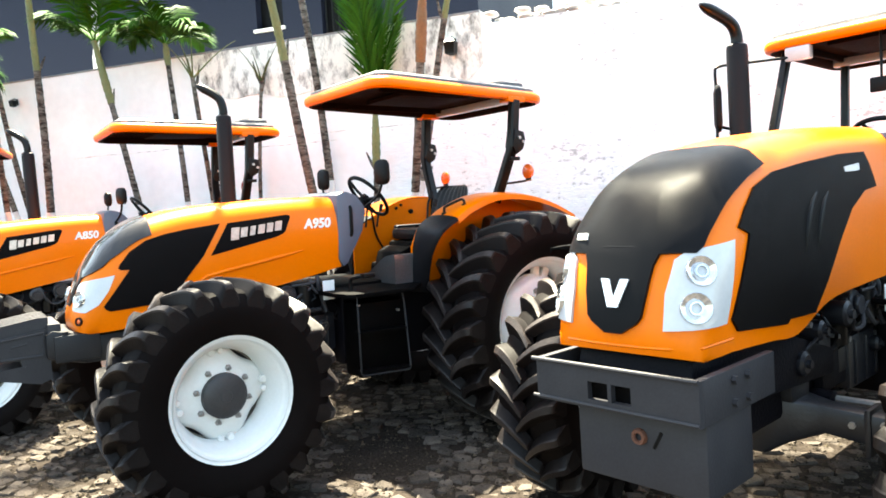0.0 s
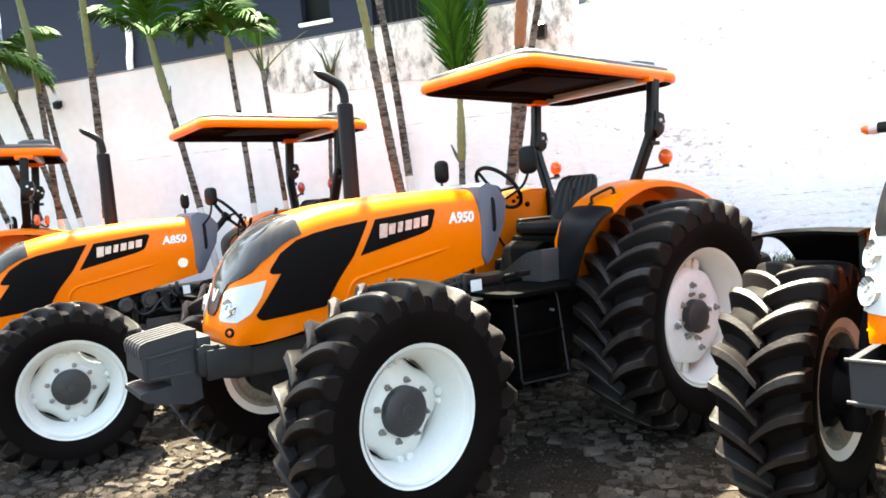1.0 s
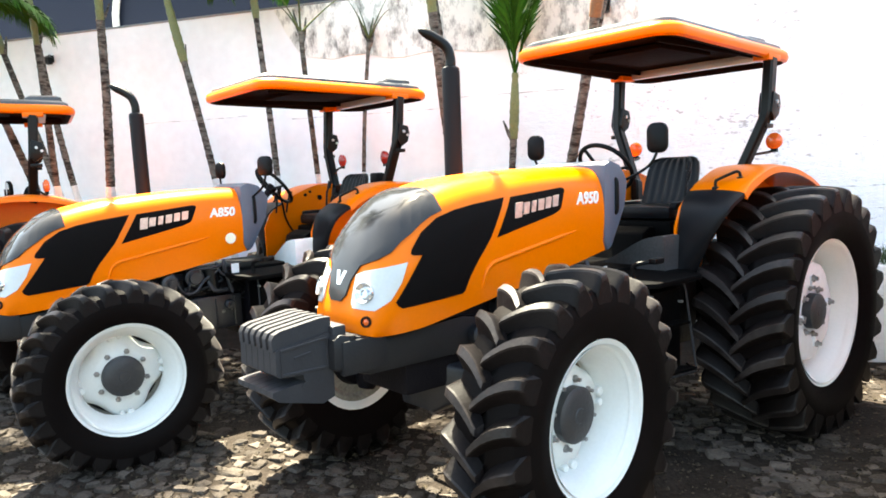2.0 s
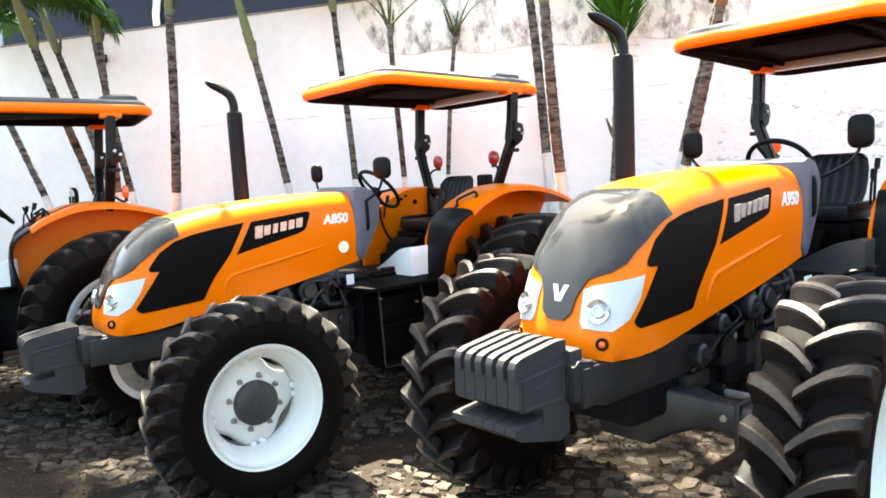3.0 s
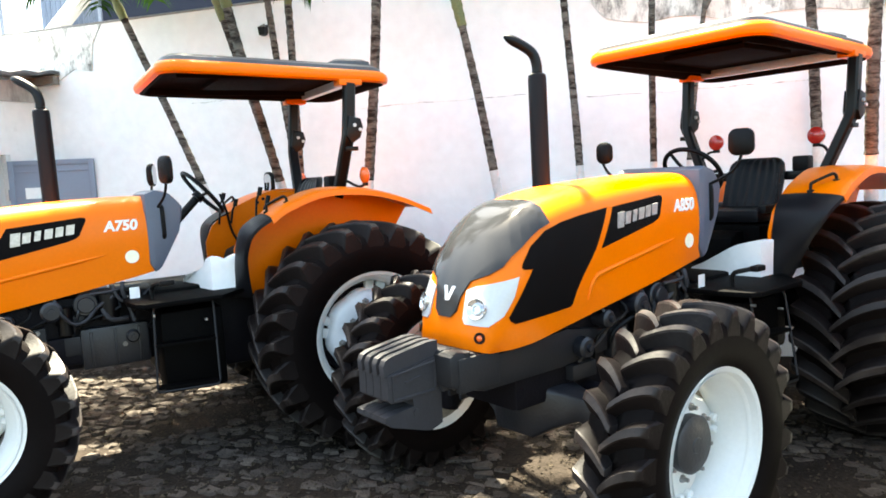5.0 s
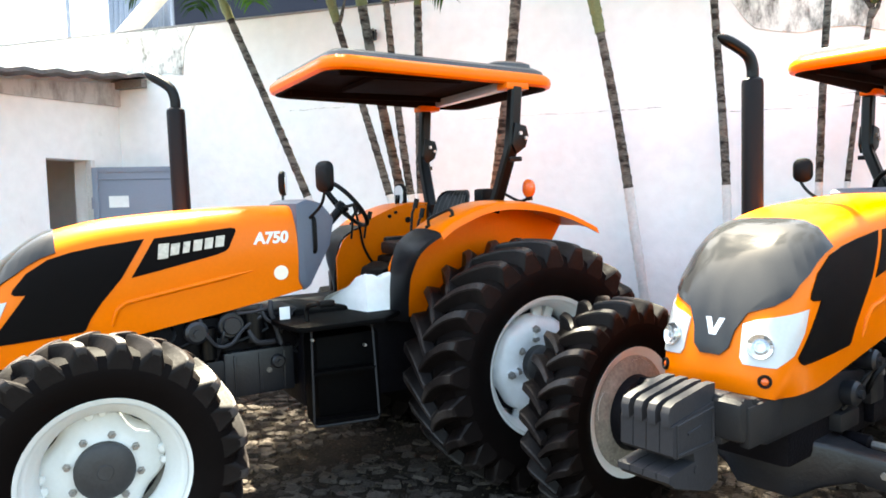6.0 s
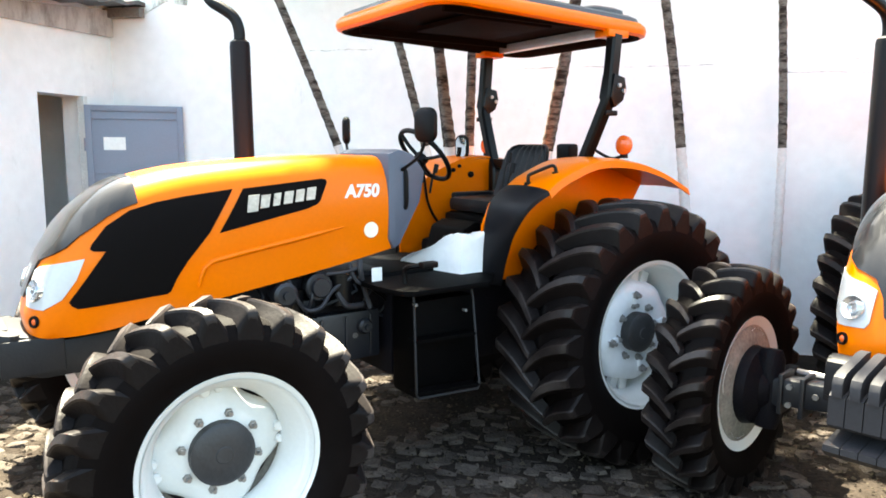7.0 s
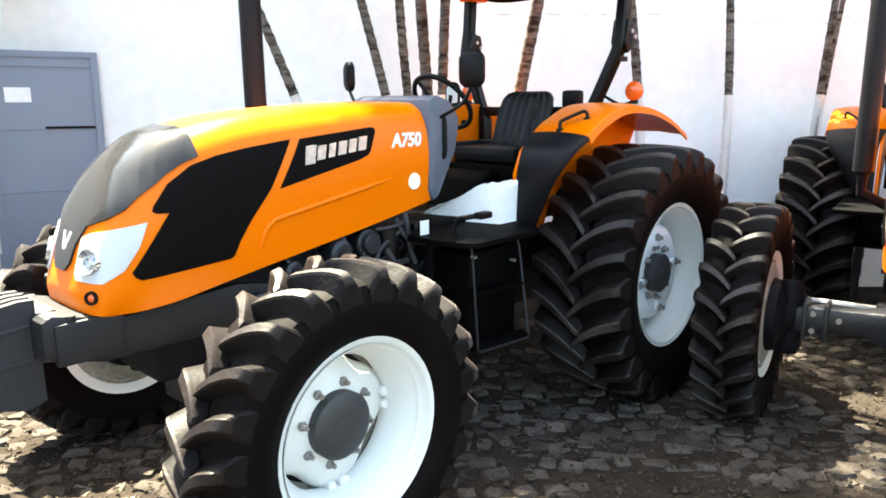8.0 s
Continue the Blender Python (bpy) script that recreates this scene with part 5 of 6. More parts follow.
    # bumper tray and box
    bm = bmesh.new()
    cols, lines = (-0.318, -0.075, 0.012, 0.028, 0.110, 0.370), (0.872, 0.905, 0.972, 1.030)
    front = [[bm.verts.new((3.048, v, w)) for v in cols] for w in lines]
    back = [[bm.verts.new((3.022, v, w)) for v in cols] for w in lines]
    for i in range(3):
        for j in range(5):
            if i == 1 and j in (1, 3):
                continue
            bm.faces.new((front[i][j], front[i][j + 1], front[i + 1][j + 1], front[i + 1][j]))
            bm.faces.new((back[i][j], back[i + 1][j], back[i + 1][j + 1], back[i][j + 1]))
    holes = [e for e in bm.edges if e.is_boundary]
    match = {v: back[i][j] for i in range(4) for j, v in enumerate(front[i])}
    for e in holes:
        if e.verts[0] in match and e.verts[1] in match:
            bm.faces.new((e.verts[0], e.verts[1], match[e.verts[1]], match[e.verts[0]]))
    bumper = part("bumper", bm, IRON, owner, "grey steel bumper tray with two square holes")
    for lo, hi in (((2.50, -0.335, 0.872), (3.021, -0.305, 1.030)), ((2.50, 0.34, 0.872), (3.021, 0.37, 1.030)), ((2.50, -0.303, 0.874), (3.02, 0.338, 0.892))):
        bm = bmesh.new()
        box(bm, lo, hi, 0.005)
        part("bumper_plate", bm, IRON, bumper)
    # black plate added behind the holes, its colour standing in for shade
    bm = bmesh.new()
    box(bm, (3.004, -0.10, 0.893), (3.010, 0.14, 0.985))
    part("hole_shade_plate", bm, MATT_BLACK, bumper)
    for w, r in ((1.030, 0.008), (0.884, 0.007)):
        bm = bmesh.new()
        tube(bm, [(3.052, -0.335, w), (3.052, 0.37, w)], r, 8)
        part("bumper_edge", bm, IRON, bumper)
    for v in (0.375,):
        for u, w in ((2.72, 0.99), (2.82, 0.99), (2.72, 0.91), (2.82, 0.91)):
            bm = bmesh.new()
            tube(bm, [(u, v - 0.01, w), (u, v + 0.012, w)], 0.016, 6)
            part("bumper_bolt", bm, IRON, bumper)
    bm = bmesh.new()
    box(bm, (2.66, -0.175, 0.595), (2.985, 0.355, 0.868), 0.012)
    low = part("ballast_box", bm, IRON, owner, "grey steel ballast box under the bumper")
    bm = bmesh.new()
    lathe(bm, [(0.013, 0.010), (0.016, 0.018), (0.026, 0.018), (0.030, 0.010), (0.030, -0.01)], 18)
    part("tow_ring", bm, RUST, low, "rusty tow ring", pose(2.985, 0.098, 0.782, 0, 0, -90))
    bm = bmesh.new()
    box(bm, (2.985, 0.165, 0.745), (2.990, 0.175, 0.815), 0.0, Matrix.Translation((2.98, 0.17, 0.78)) @ pose(0, 0, 0, -28, 0, 0) @ Matrix.Translation((-2.98, -0.17, -0.78)))
    part("ballast_slot", bm, BLACK, low)
    bm = bmesh.new()
    prism(bm, [(1.6, 0.86), (2.15, 1.03), (2.86, 1.045), (2.90, 0.89), (2.55, 0.80), (1.6, 0.74)], -0.25, 0.25, 0.02)
    part("front_support", bm, ENGINE, owner, "dark grey cast front support")
    engine(owner, 0.95, 2.7, 1.25, 1.932, 0.600, 0.913, -0.75)
    exhaust(owner, 0.765, -0.56, 1.40, 2.515, 0.064, (0.28, -0.08))
    canopy(owner, -0.85, 0.475, 0.585, 2.50, 0.02)
    for v, pts in ((-0.44, ((0.65, 1.05), (0.61, 1.90), (0.33, 2.47))), (0.44, ((0.65, 1.05), (0.61, 1.90), (0.33, 2.47))), (-0.42, ((-0.50, 1.05), (-0.55, 1.9), (-0.60, 2.47))), (0.42, ((-0.50, 1.05), (-0.55, 1.9), (-0.60, 2.47)))):
        bm = bmesh.new()
        bar(bm, [(u, v, w) for u, w in pts], 0.05, 0.055)
        part("roof_post", bm, BLACK_PAINT, owner, "black steel roof post")
    bm = bmesh.new()
    box(bm, (0.41, -0.40, 2.395), (0.47, -0.25, 2.480), 0.010)
    lamp = part("work_lamp", bm, LAMP_SHELL, owner, "white square work lamp")
    bm = bmesh.new()
    tube(bm, spline([(0.46, -0.38, 2.42), (0.61, -0.65, 2.42), (0.685, -0.730, 2.410), (0.705, -0.740, 2.37), (0.725, -0.725, 2.2), (0.80, -0.695, 1.90)], 5), 0.010, 7)
    tube(bm, [(0.76, -0.705, 2.03), (0.75, -0.62, 2.00)], 0.009, 6)
    part("mirror_frame", bm, BLACK_PAINT, owner, "black tube mirror frame")
    wing_mirror(owner, 0.74, -0.69, 2.14, -1, (0.75, -0.62, 2.00), -60, (0.07, 0.15))
    bm = bmesh.new()
    tube(bm, [(0.80, -0.76, 1.93), (0.80, -0.80, 1.90)], 0.012, 8)
    box(bm, (0.76, -0.86, 1.850), (0.84, -0.79, 1.915), 0.015)
    side = part("indicator_base", bm, BLACK_PAINT, owner, "black indicator lamp base")
    for k, (lens, v0, v1, r) in enumerate(((LAMP_SHELL, -0.855, -0.905, 0.036), (AMBER, -0.903, -0.950, 0.034))):
        bm = bmesh.new()
        tube(bm, [(0.80, v0, 1.883), (0.80, (v0 + v1) / 2, 1.883), (0.80, v1, 1.883)], [r, r, r * (0.95 if k == 0 else 0.45)], 16)
        part("indicator_lens", bm, lens, side, "amber indicator lens" if k else "clear indicator lens")
    bm = bmesh.new()
    box(bm, (0.28, 0.02, 2.145), (0.305, 0.15, 2.235), 0.012)
    tube(bm, [(0.295, 0.085, 2.23), (0.29, 0.085, 2.50)], 0.008, 6)
    part("cab_mirror", bm, BLACK, owner, "small black mirror hung under the roof")
    steering(owner, (0.28, 0.10, 1.87), 0.19, -35, (0.80, 0, 1.65))
    bm = bmesh.new()
    box(bm, (0.70, -0.34, 1.1), (0.96, 0.34, 1.88), 0.05)
    part("dashboard", bm, CONSOLE, owner, "slate grey dashboard cowl")
    seat(owner, -0.60, 1.45)
    for sg in (-1, 1):
        fender(owner, sg, -0.75)
    platform(owner, "steel")
    for sg in (-1, 1):
        arc = spline([(1.98, 0, 1.368), (1.80, 0, 1.372), (1.62, 0, 1.325), (1.45, 0, 1.205), (1.33, 0, 1.05), (1.27, 0, 0.90)], 5)
        bm = bmesh.new()
        grid_faces(bm, [[(p.x, sg * v, p.z + dz) for v, dz in ((0.62, 0.0), (0.80, 0.012), (1.00, 0.010), (1.115, -0.004), (1.12, -0.03), (1.108, -0.03), (1.10, -0.012), (0.80, -0.004), (0.62, -0.016))] for p in arc], True, True)
        guard = part("front_mudguard", bm, MATT_BLACK, owner, "black curved mudguard over the front wheel")
        bm = bmesh.new()
        bar(bm, [(1.78, 0.66 * sg, 1.35), (1.80, 0.66 * sg, 0.95), (1.90, 0.66 * sg, 0.70)], 0.04, 0.05)
        part("guard_bracket", bm, BLACK_PAINT, guard)
        put_wheel(WIDE_FRONT, owner, 1.932, WIDE_FRONT["v"] * sg, WIDE_FRONT["z"], sg, 0, 10 + 20 * sg)
        put_wheel(BIG_REAR, owner, -0.75, 0.83 * sg, BIG_REAR["z"], sg, 0, 22 * sg)
    return owner


WIDE_FRONT = make_wheel("front_wheel", 0.628, 0.44, 0.335, 22, False, turn, 1.06)
WIDE_FRONT.update(v=0.913, z=0.600)
broad_tractor(pose(2.804, 4.489, 0.0, 1.2, 0, 222))


# ---- ground and walls ----
WALL_O = Vector((0.154, 7.717, 0.0))
WALL_D = Vector((-0.9335, 0.3585, 0.0))
WALL_N = Vector((0.3585, 0.9335, 0.0))
TO_WALL = Matrix(((WALL_D.x, WALL_N.x, 0, WALL_O.x), (WALL_D.y, WALL_N.y, 0, WALL_O.y), (0, 0, 1, 0), (0, 0, 0, 1)))


def on_wall(s, off, z=0.0):
    return WALL_O + WALL_D * s + WALL_N * off + Vector((0, 0, z))


def slab(name, lo, hi, material, label="", category="", kind="structure", bevel=0.0, parent=None):
    """A block in wall coordinates: along the wall, away from it, up."""
    bm = bmesh.new()
    box(bm, lo, hi, bevel)
    ob = new(name, finish(bm, name, material))
    if parent:
        ob.parent = parent
        return ob
    ob.matrix_basis = TO_WALL
    return tagged(ob, label, category, "", kind)


def flat(name, poly, y0, y1, material, label="", category="", kind="structure", parent=None):
    """A polygon along the wall, with thickness."""
    bm = bmesh.new()
    prism(bm, poly, y0, y1)
    ob = new(name, finish(bm, name, material))
    if parent:
        ob.parent = parent
        return ob
    ob.matrix_basis = TO_WALL
    return tagged(ob, label, category, "", kind)


bm = bmesh.new()
bmesh.ops.create_grid(bm, x_segments=40, y_segments=40, size=400)
ground = tagged(new("ground", finish(bm, "ground", SOIL)), "brown packed soil under the cobbles", "ground", "", "structure")

slab("wall_back", (0.93, 0, -0.2), (13.5, 0.32, 3.555), WHITEWASH, "white lime-washed boundary wall", "wall")
slab("wall_middle", (-0.32, 0, -0.2), (0.93, 0.32, 3.555), ROUGHCAST, "rough white-painted boundary wall", "wall")
slab("wall_right", (-16, 0, -0.2), (-0.32, 0.34, 3.43), ROUGHCAST, "rough white-painted stretch of boundary wall", "wall")
rnd = random.Random(11)
band = [(3.24, 3.55), (3.52, 3.545), (3.40, 3.30), (3.27, 3.10), (3.20, 3.03), (3.05, 2.995)]
for k in range(16):
    band.append((2.85 - k * 0.2, 2.965 + 0.03 * math.sin(k * 1.3) - 0.006 * k + rnd.uniform(-0.02, 0.02)))
band += [(-0.31, 3.02), (-0.31, 3.55)]
flat("wall_band", band, -0.014, 0.02, OLD_PLASTER, "weathered cream plaster band with black streaks", "plaster")
flat("wall_band", [(9.53, 3.55), (9.53, 3.02), (9.2, 2.98), (8.95, 3.10), (8.72, 3.06), (8.68, 3.35), (8.55, 3.55)], -0.012, 0.02, OLD_PLASTER, "weathered plaster patch high on the wall", "plaster")
slab("wall_coping", (-0.30, -0.014, 3.555), (13.5, 0.34, 3.575), mat("coping_concrete", (0.26, 0.26, 0.265), 0.9, var=0.3, scale=5, bump=0.5, bscale=30, dirt=0.5), "thin concrete coping along the wall", "coping")
# loose stones along the top of the rough stretch
for k in range(34):
    s = -0.45 - 0.085 * k + rnd.uniform(-0.03, 0.03)
    bm = bmesh.new()
    bmesh.ops.create_icosphere(bm, subdivisions=2, radius=0.07)
    for v in bm.verts:
        v.co *= 0.8 + 0.4 * noise.noise(v.co * 9 + Vector((k * 3.1, 0, 0)))
        v.co = Vector((v.co.x * rnd.uniform(1.3, 1.5), v.co.y * 1.2, v.co.z * 0.62))
    zz = 3.455 + (0.075 if k % 3 == 0 and k < 22 else 0)
    stone = new("wall_stone", finish(bm, "wall_stone", RUBBLE, 50))
    stone.matrix_basis = TO_WALL @ pose(s, rnd.uniform(0.04, 0.16), zz, 0, rnd.uniform(-12, 12), rnd.uniform(-30, 30))
    tagged(stone, "loose grey stone lying on the wall top", "stone", "stones on the wall")

# faint ledge lines in the plaster
for s0, s1, z in ((0.4, 2.9, 2.46), (3.9, 5.6, 2.43), (1.5, 3.4, 2.36), (6.9, 7.5, 2.62), (-3.2, -1.9, 1.42), (-2.9, -2.2, 1.22)):
    bm = bmesh.new()
    tube(bm, [(s0 + (s1 - s0) * k / 16, 0.001, z + 0.012 * noise.noise(Vector((s0 + k * 0.7, z, 0)))) for k in range(17)], 0.004, 6)
    cr = new("wall_crack", finish(bm, "wall_crack", OLD_PLASTER))
    cr.matrix_basis = TO_WALL
    tagged(cr, "thin weathered ledge line in the plaster", "crack", "", "structure")


def wall_lamp(s, z, size=1.0):
    owner = thing("wall_lamp", TO_WALL @ pose(s, 0, z) @ Matrix.Scale(size, 4), "small black lantern fixed high on the white wall", "lamp", "wall lamps")
    bm = bmesh.new()
    box(bm, (-0.03, -0.015, -0.06), (0.03, 0.0, 0.08), 0.005)
    tube(bm, spline([(0, -0.01, 0.03), (0, -0.07, 0.08), (0, -0.12, 0.05)], 4), 0.010, 7)
    part("bracket", bm, BLACK_PAINT, owner)
    bm = bmesh.new()
    grid_faces(bm, [[(r * a, -0.12 + r * b, z0) for a, b in ((1, 1), (-1, 1), (-1, -1), (1, -1))] for r, z0 in ((0.02, 0.06), (0.065, 0.02), (0.060, 0.012), (0.05, -0.10), (0.02, -0.115))], True, True)
    part("lantern", bm, BLACK_PAINT, owner, "black lantern body")


wall_lamp(0.0, 3.24)
wall_lamp(6.56, 3.28, 0.62)

# ---- storehouse at the end of the wall ----
slab("house_wall_1", (9.55, -0.42, -0.2), (9.80, -0.003, 3.10), WHITEWASH, "white plastered storehouse wall", "wall")
slab("house_wall_2", (9.55, -7.0, -0.2), (9.80, -1.02, 2.98), WHITEWASH, "white plastered storehouse wall beside the doorway", "wall")
slab("house_wall_3", (9.552, -1.02, 2.19), (9.798, -0.42, 3.04), WHITEWASH, "white plaster over the doorway", "wall")
# inner walls near-black: the room's shade is put into their colour
slab("house_wall_4", (12.9, -7.0, -0.2), (13.1, -0.003, 3.0), DARK_IN, "inner storehouse wall coloured near-black for indoor shade", "wall")
slab("house_wall_5", (9.80, -7.0, -0.2), (12.9, -6.8, 3.0), DARK_IN, "end wall of the storehouse coloured near-black for indoor shade", "wall")
slab("door_frame", (9.53, -0.475, 0), (9.60, -0.42, 2.19), LIMED, "pale worn door post", "frame")
rows = []
for k in range(40):
    off = 0.05 - k * 0.18
    zt = 3.10 + 0.118 * off
    rows.append((off, zt))
bm = bmesh.new()
grid = []
for j in range(5):
    s = 9.15 + j * 1.0
    grid.append([(s, off, zt + 0.012 * (1 if i % 2 else -1) + 0.02 * j) for i, (off, zt) in enumerate(rows)])
low = [[(x, y, z - 0.035) for x, y, z in r] for r in grid]
grid_faces(bm, [low[0]] + grid + low[::-1][0:], False)
roof = new("house_roof", finish(bm, "house_roof", TILE, 25))
roof.matrix_basis = TO_WALL
tagged(roof, "low grey corrugated sheet roof of the storehouse", "roof", "", "structure")
flat_board = bmesh.new()
vs = [(9.50, -0.03, 2.78), (9.50, -0.03, 3.03), (9.50, -2.4, 2.76), (9.50, -2.4, 2.70)]
a = [flat_board.verts.new(p) for p in vs]
b = [flat_board.verts.new((x + 0.05, y, z)) for x, y, z in vs]
flat_board.faces.new(a)
flat_board.faces.new(b[::-1])
for i in range(4):
    flat_board.faces.new((a[i], a[(i + 1) % 4], b[(i + 1) % 4], b[i]))
ob = new("trim_board", finish(flat_board, "trim_board", wall_paint("flaking_board", (0.55, 0.52, 0.50), (0.2, 0.16, 0.14), 0.45, 0.7)))
ob.matrix_basis = TO_WALL
tagged(ob, "flaking pale barge board under the roof edge", "board", "", "structure")
slab("trim_rafter", (9.16, -0.10, 2.955), (9.55, -0.02, 3.04), GREY_WOOD, "grey weathered rafter end", "rafter")


def metal_door():
    hinge, tip = Vector((-8.914, 10.70, 0)), Vector((-8.06, 10.835, 0))
    d = (tip - hinge).normalized()
    m = Matrix(((d.x, -d.y, 0, hinge.x), (d.y, d.x, 0, hinge.y), (0, 0, 1, 0), (0, 0, 0, 1)))
    owner = thing("door_1", m, "blue-grey sheet metal door standing open against the wall", "door", "", "structure")
    bm = bmesh.new()
    box(bm, (0.0, 0.0, 0.05), (0.86, 0.035, 2.115), 0.004)
    leaf = part("door_leaf", bm, DOOR_BLUE, owner)
    for lo, hi in (((0.0, -0.014, 0.05), (0.055, 0.001, 2.115)), ((0.805, -0.014, 0.05), (0.86, 0.001, 2.115)), ((0.055, -0.014, 2.06), (0.805, 0.001, 2.115)), ((0.055, -0.012, 1.985), (0.805, 0.001, 2.0)), ((0.055, -0.010, 1.475), (0.805, 0.001, 1.487)), ((0.055, -0.010, 0.955), (0.805, 0.001, 0.967)), ((0.055, -0.012, 0.05), (0.805, 0.001, 0.12))):
        bm = bmesh.new()
        box(bm, lo, hi, 0.003)
        part("door_rail", bm, DOOR_BLUE, leaf)
    bm = bmesh.new()
    box(bm, (0.15, -0.003, 1.70), (0.34, 0.001, 1.82))
    part("paper_label", bm, SHEET, leaf, "pale paper label")
    bm = bmesh.new()
    box(bm, (0.42, -0.02, 1.482), (0.80, 0.0, 1.502), 0.004)
    part("door_bolt", bm, ENGINE, leaf, "dark sliding bolt")
    for z in (0.4, 1.75):
        bm = bmesh.new()
        tube(bm, [(-0.005, 0.0, z - 0.06), (-0.005, 0.0, z + 0.06)], 0.012, 8)
        part("hinge", bm, DOOR_BLUE, leaf)


metal_door()


# ---- house behind the wall ----
def blue_house():
    owner = thing("blue_house", TO_WALL @ pose(0, 2.6, 0), "slate blue painted house behind the boundary wall", "house")
    for lo, hi in (((0.55, 0, 0), (2.1, 0.25, 6.2)), ((2.1, 0, 0), (3.1, 0.25, 4.05)), ((2.1, 0, 5.2), (3.1, 0.25, 6.2)), ((3.1, 0, 0), (3.80, 0.25, 6.2)), ((3.80, 0, 0), (4.30, 0.25, 4.46)), ((3.80, 0, 5.3), (4.30, 0.25, 6.2)), ((4.30, 0, 0), (10.7, 0.25, 6.2)), ((0.55, 0.25, 0), (0.8, 5.0, 6.2)), ((10.45, 0.25, 0), (10.7, 5.0, 6.2))):
        bm = bmesh.new()
        box(bm, lo, hi)
        part("house_wall", bm, BLUE_PAINT, owner)
    bm = bmesh.new()
    prism(bm, [(0.3, 6.2), (10.9, 6.2), (10.9, 6.32), (0.3, 6.32)], -0.3, 5.2)
    part("roof", bm, TILE, owner, "flat grey roof edge")
    for s0, s1, z0, z1 in ((3.80, 4.30, 4.46, 5.3), (2.1, 3.1, 4.05, 5.2)):
        bm = bmesh.new()
        box(bm, (s0, 0.14, z0), (s1, 0.16, z1))
        win = part("window", bm, BLACK, owner, "dark window pane")
        bm = bmesh.new()
        box(bm, (s0 - 0.04, -0.05, z0 - 0.05), (s1 + 0.04, 0.1, z0), 0.004)
        part("window_sill", bm, LIMED, win, "white window sill")
        if s1 - s0 > 0.6:
            for k in range(9):
                bm = bmesh.new()
                tube(bm, [(s0 + (k + 0.5) * (s1 - s0) / 9, 0.05, z0), (s0 + (k + 0.5) * (s1 - s0) / 9, 0.05, z1)], 0.012, 6)
                part("window_bar", bm, BLACK_PAINT, win)
    bm = bmesh.new()
    tube(bm, spline([(7.66, -0.06, 6.1), (7.66, -0.06, 4.75), (7.67, -0.06, 4.60), (7.70, -0.06, 4.42), (7.71, -0.06, 4.25), (7.71, -0.06, 2.0)], 4), 0.055, 10)
    part("downpipe", bm, LIMED, owner, "white rainwater pipe")
    # corrugated annex and stair side
    bm = bmesh.new()
    grid_faces(bm, [[(10.75 + 0.05 * i, 0.35 + (0.04 if i % 2 else 0), z) for i in range(30)] for z in (0.0, 5.0)], False)
    part("corrugated_siding", bm, mat("blue_sheet_siding", (0.12, 0.16, 0.24), 0.5, var=0.2), owner, "grey-blue corrugated siding")
    bm = bmesh.new()
    bar(bm, [(10.9, 0.1, 4.9), (12.3, 0.1, 3.8)], 0.25, 0.16)
    part("stair_side", bm, LIMED, owner, "white sloping stair side")
    for s in (10.74, 12.6):
        bm = bmesh.new()
        tube(bm, [(s, 0.0, 3.0), (s, 0.0, 5.4)], 0.03, 8)
        part("rail_post", bm, DOOR_BLUE, owner)


blue_house()


# ---- palms ----
def frond(bm, base, az, elev, length, droop, rnd, leaf=0.30, pairs=24, wide=0.016, hug=0.62):
    pts = []
    d = Vector((math.cos(az) * math.cos(elev), math.sin(az) * math.cos(elev), math.sin(elev)))
    p = Vector(base)
    n = 14
    for k in range(n + 1):
        pts.append(p.copy())
        p += d * (length / n)
        d = (d + Vector((0, 0, -droop / n * (0.4 + 1.6 * k / n)))).normalized()
    tube(bm, pts, [0.012 * (1 - 0.85 * k / n) for k in range(n + 1)], 5, False)
    for k in range(pairs if leaf > 0.06 else 0):
        t = 0.16 + 0.82 * k / pairs
        i = min(n - 1, int(t * n))
        q = pts[i].lerp(pts[i + 1], t * n - i)
        ax = (pts[i + 1] - pts[i]).normalized()
        side = ax.cross(Vector((0, 0, 1)))
        if side.length < 0.05:
            side = Vector((math.sin(az), -math.cos(az), 0))
        side.normalize()
        for s in (-1, 1):
            ll = leaf * (0.55 + 0.75 * math.sin(math.pi * min(1, t * 0.92 + 0.08))) * rnd.uniform(0.85, 1.1)
            out = (side * s * 0.75 + ax * hug + Vector((0, 0, rnd.uniform(-0.05, 0.22)))).normalized()
            m1 = q + out * ll * 0.5
            m2 = q + (out + Vector((0, 0, -0.35))).normalized() * ll
            wv = ax * wide
            f = [bm.verts.new(v) for v in (q - wv * 0.4, q + wv * 0.4, m1 + wv, m1 - wv, m2)]
            bm.faces.new((f[0], f[1], f[2], f[3]))
            bm.faces.new((f[3], f[2], f[4]))


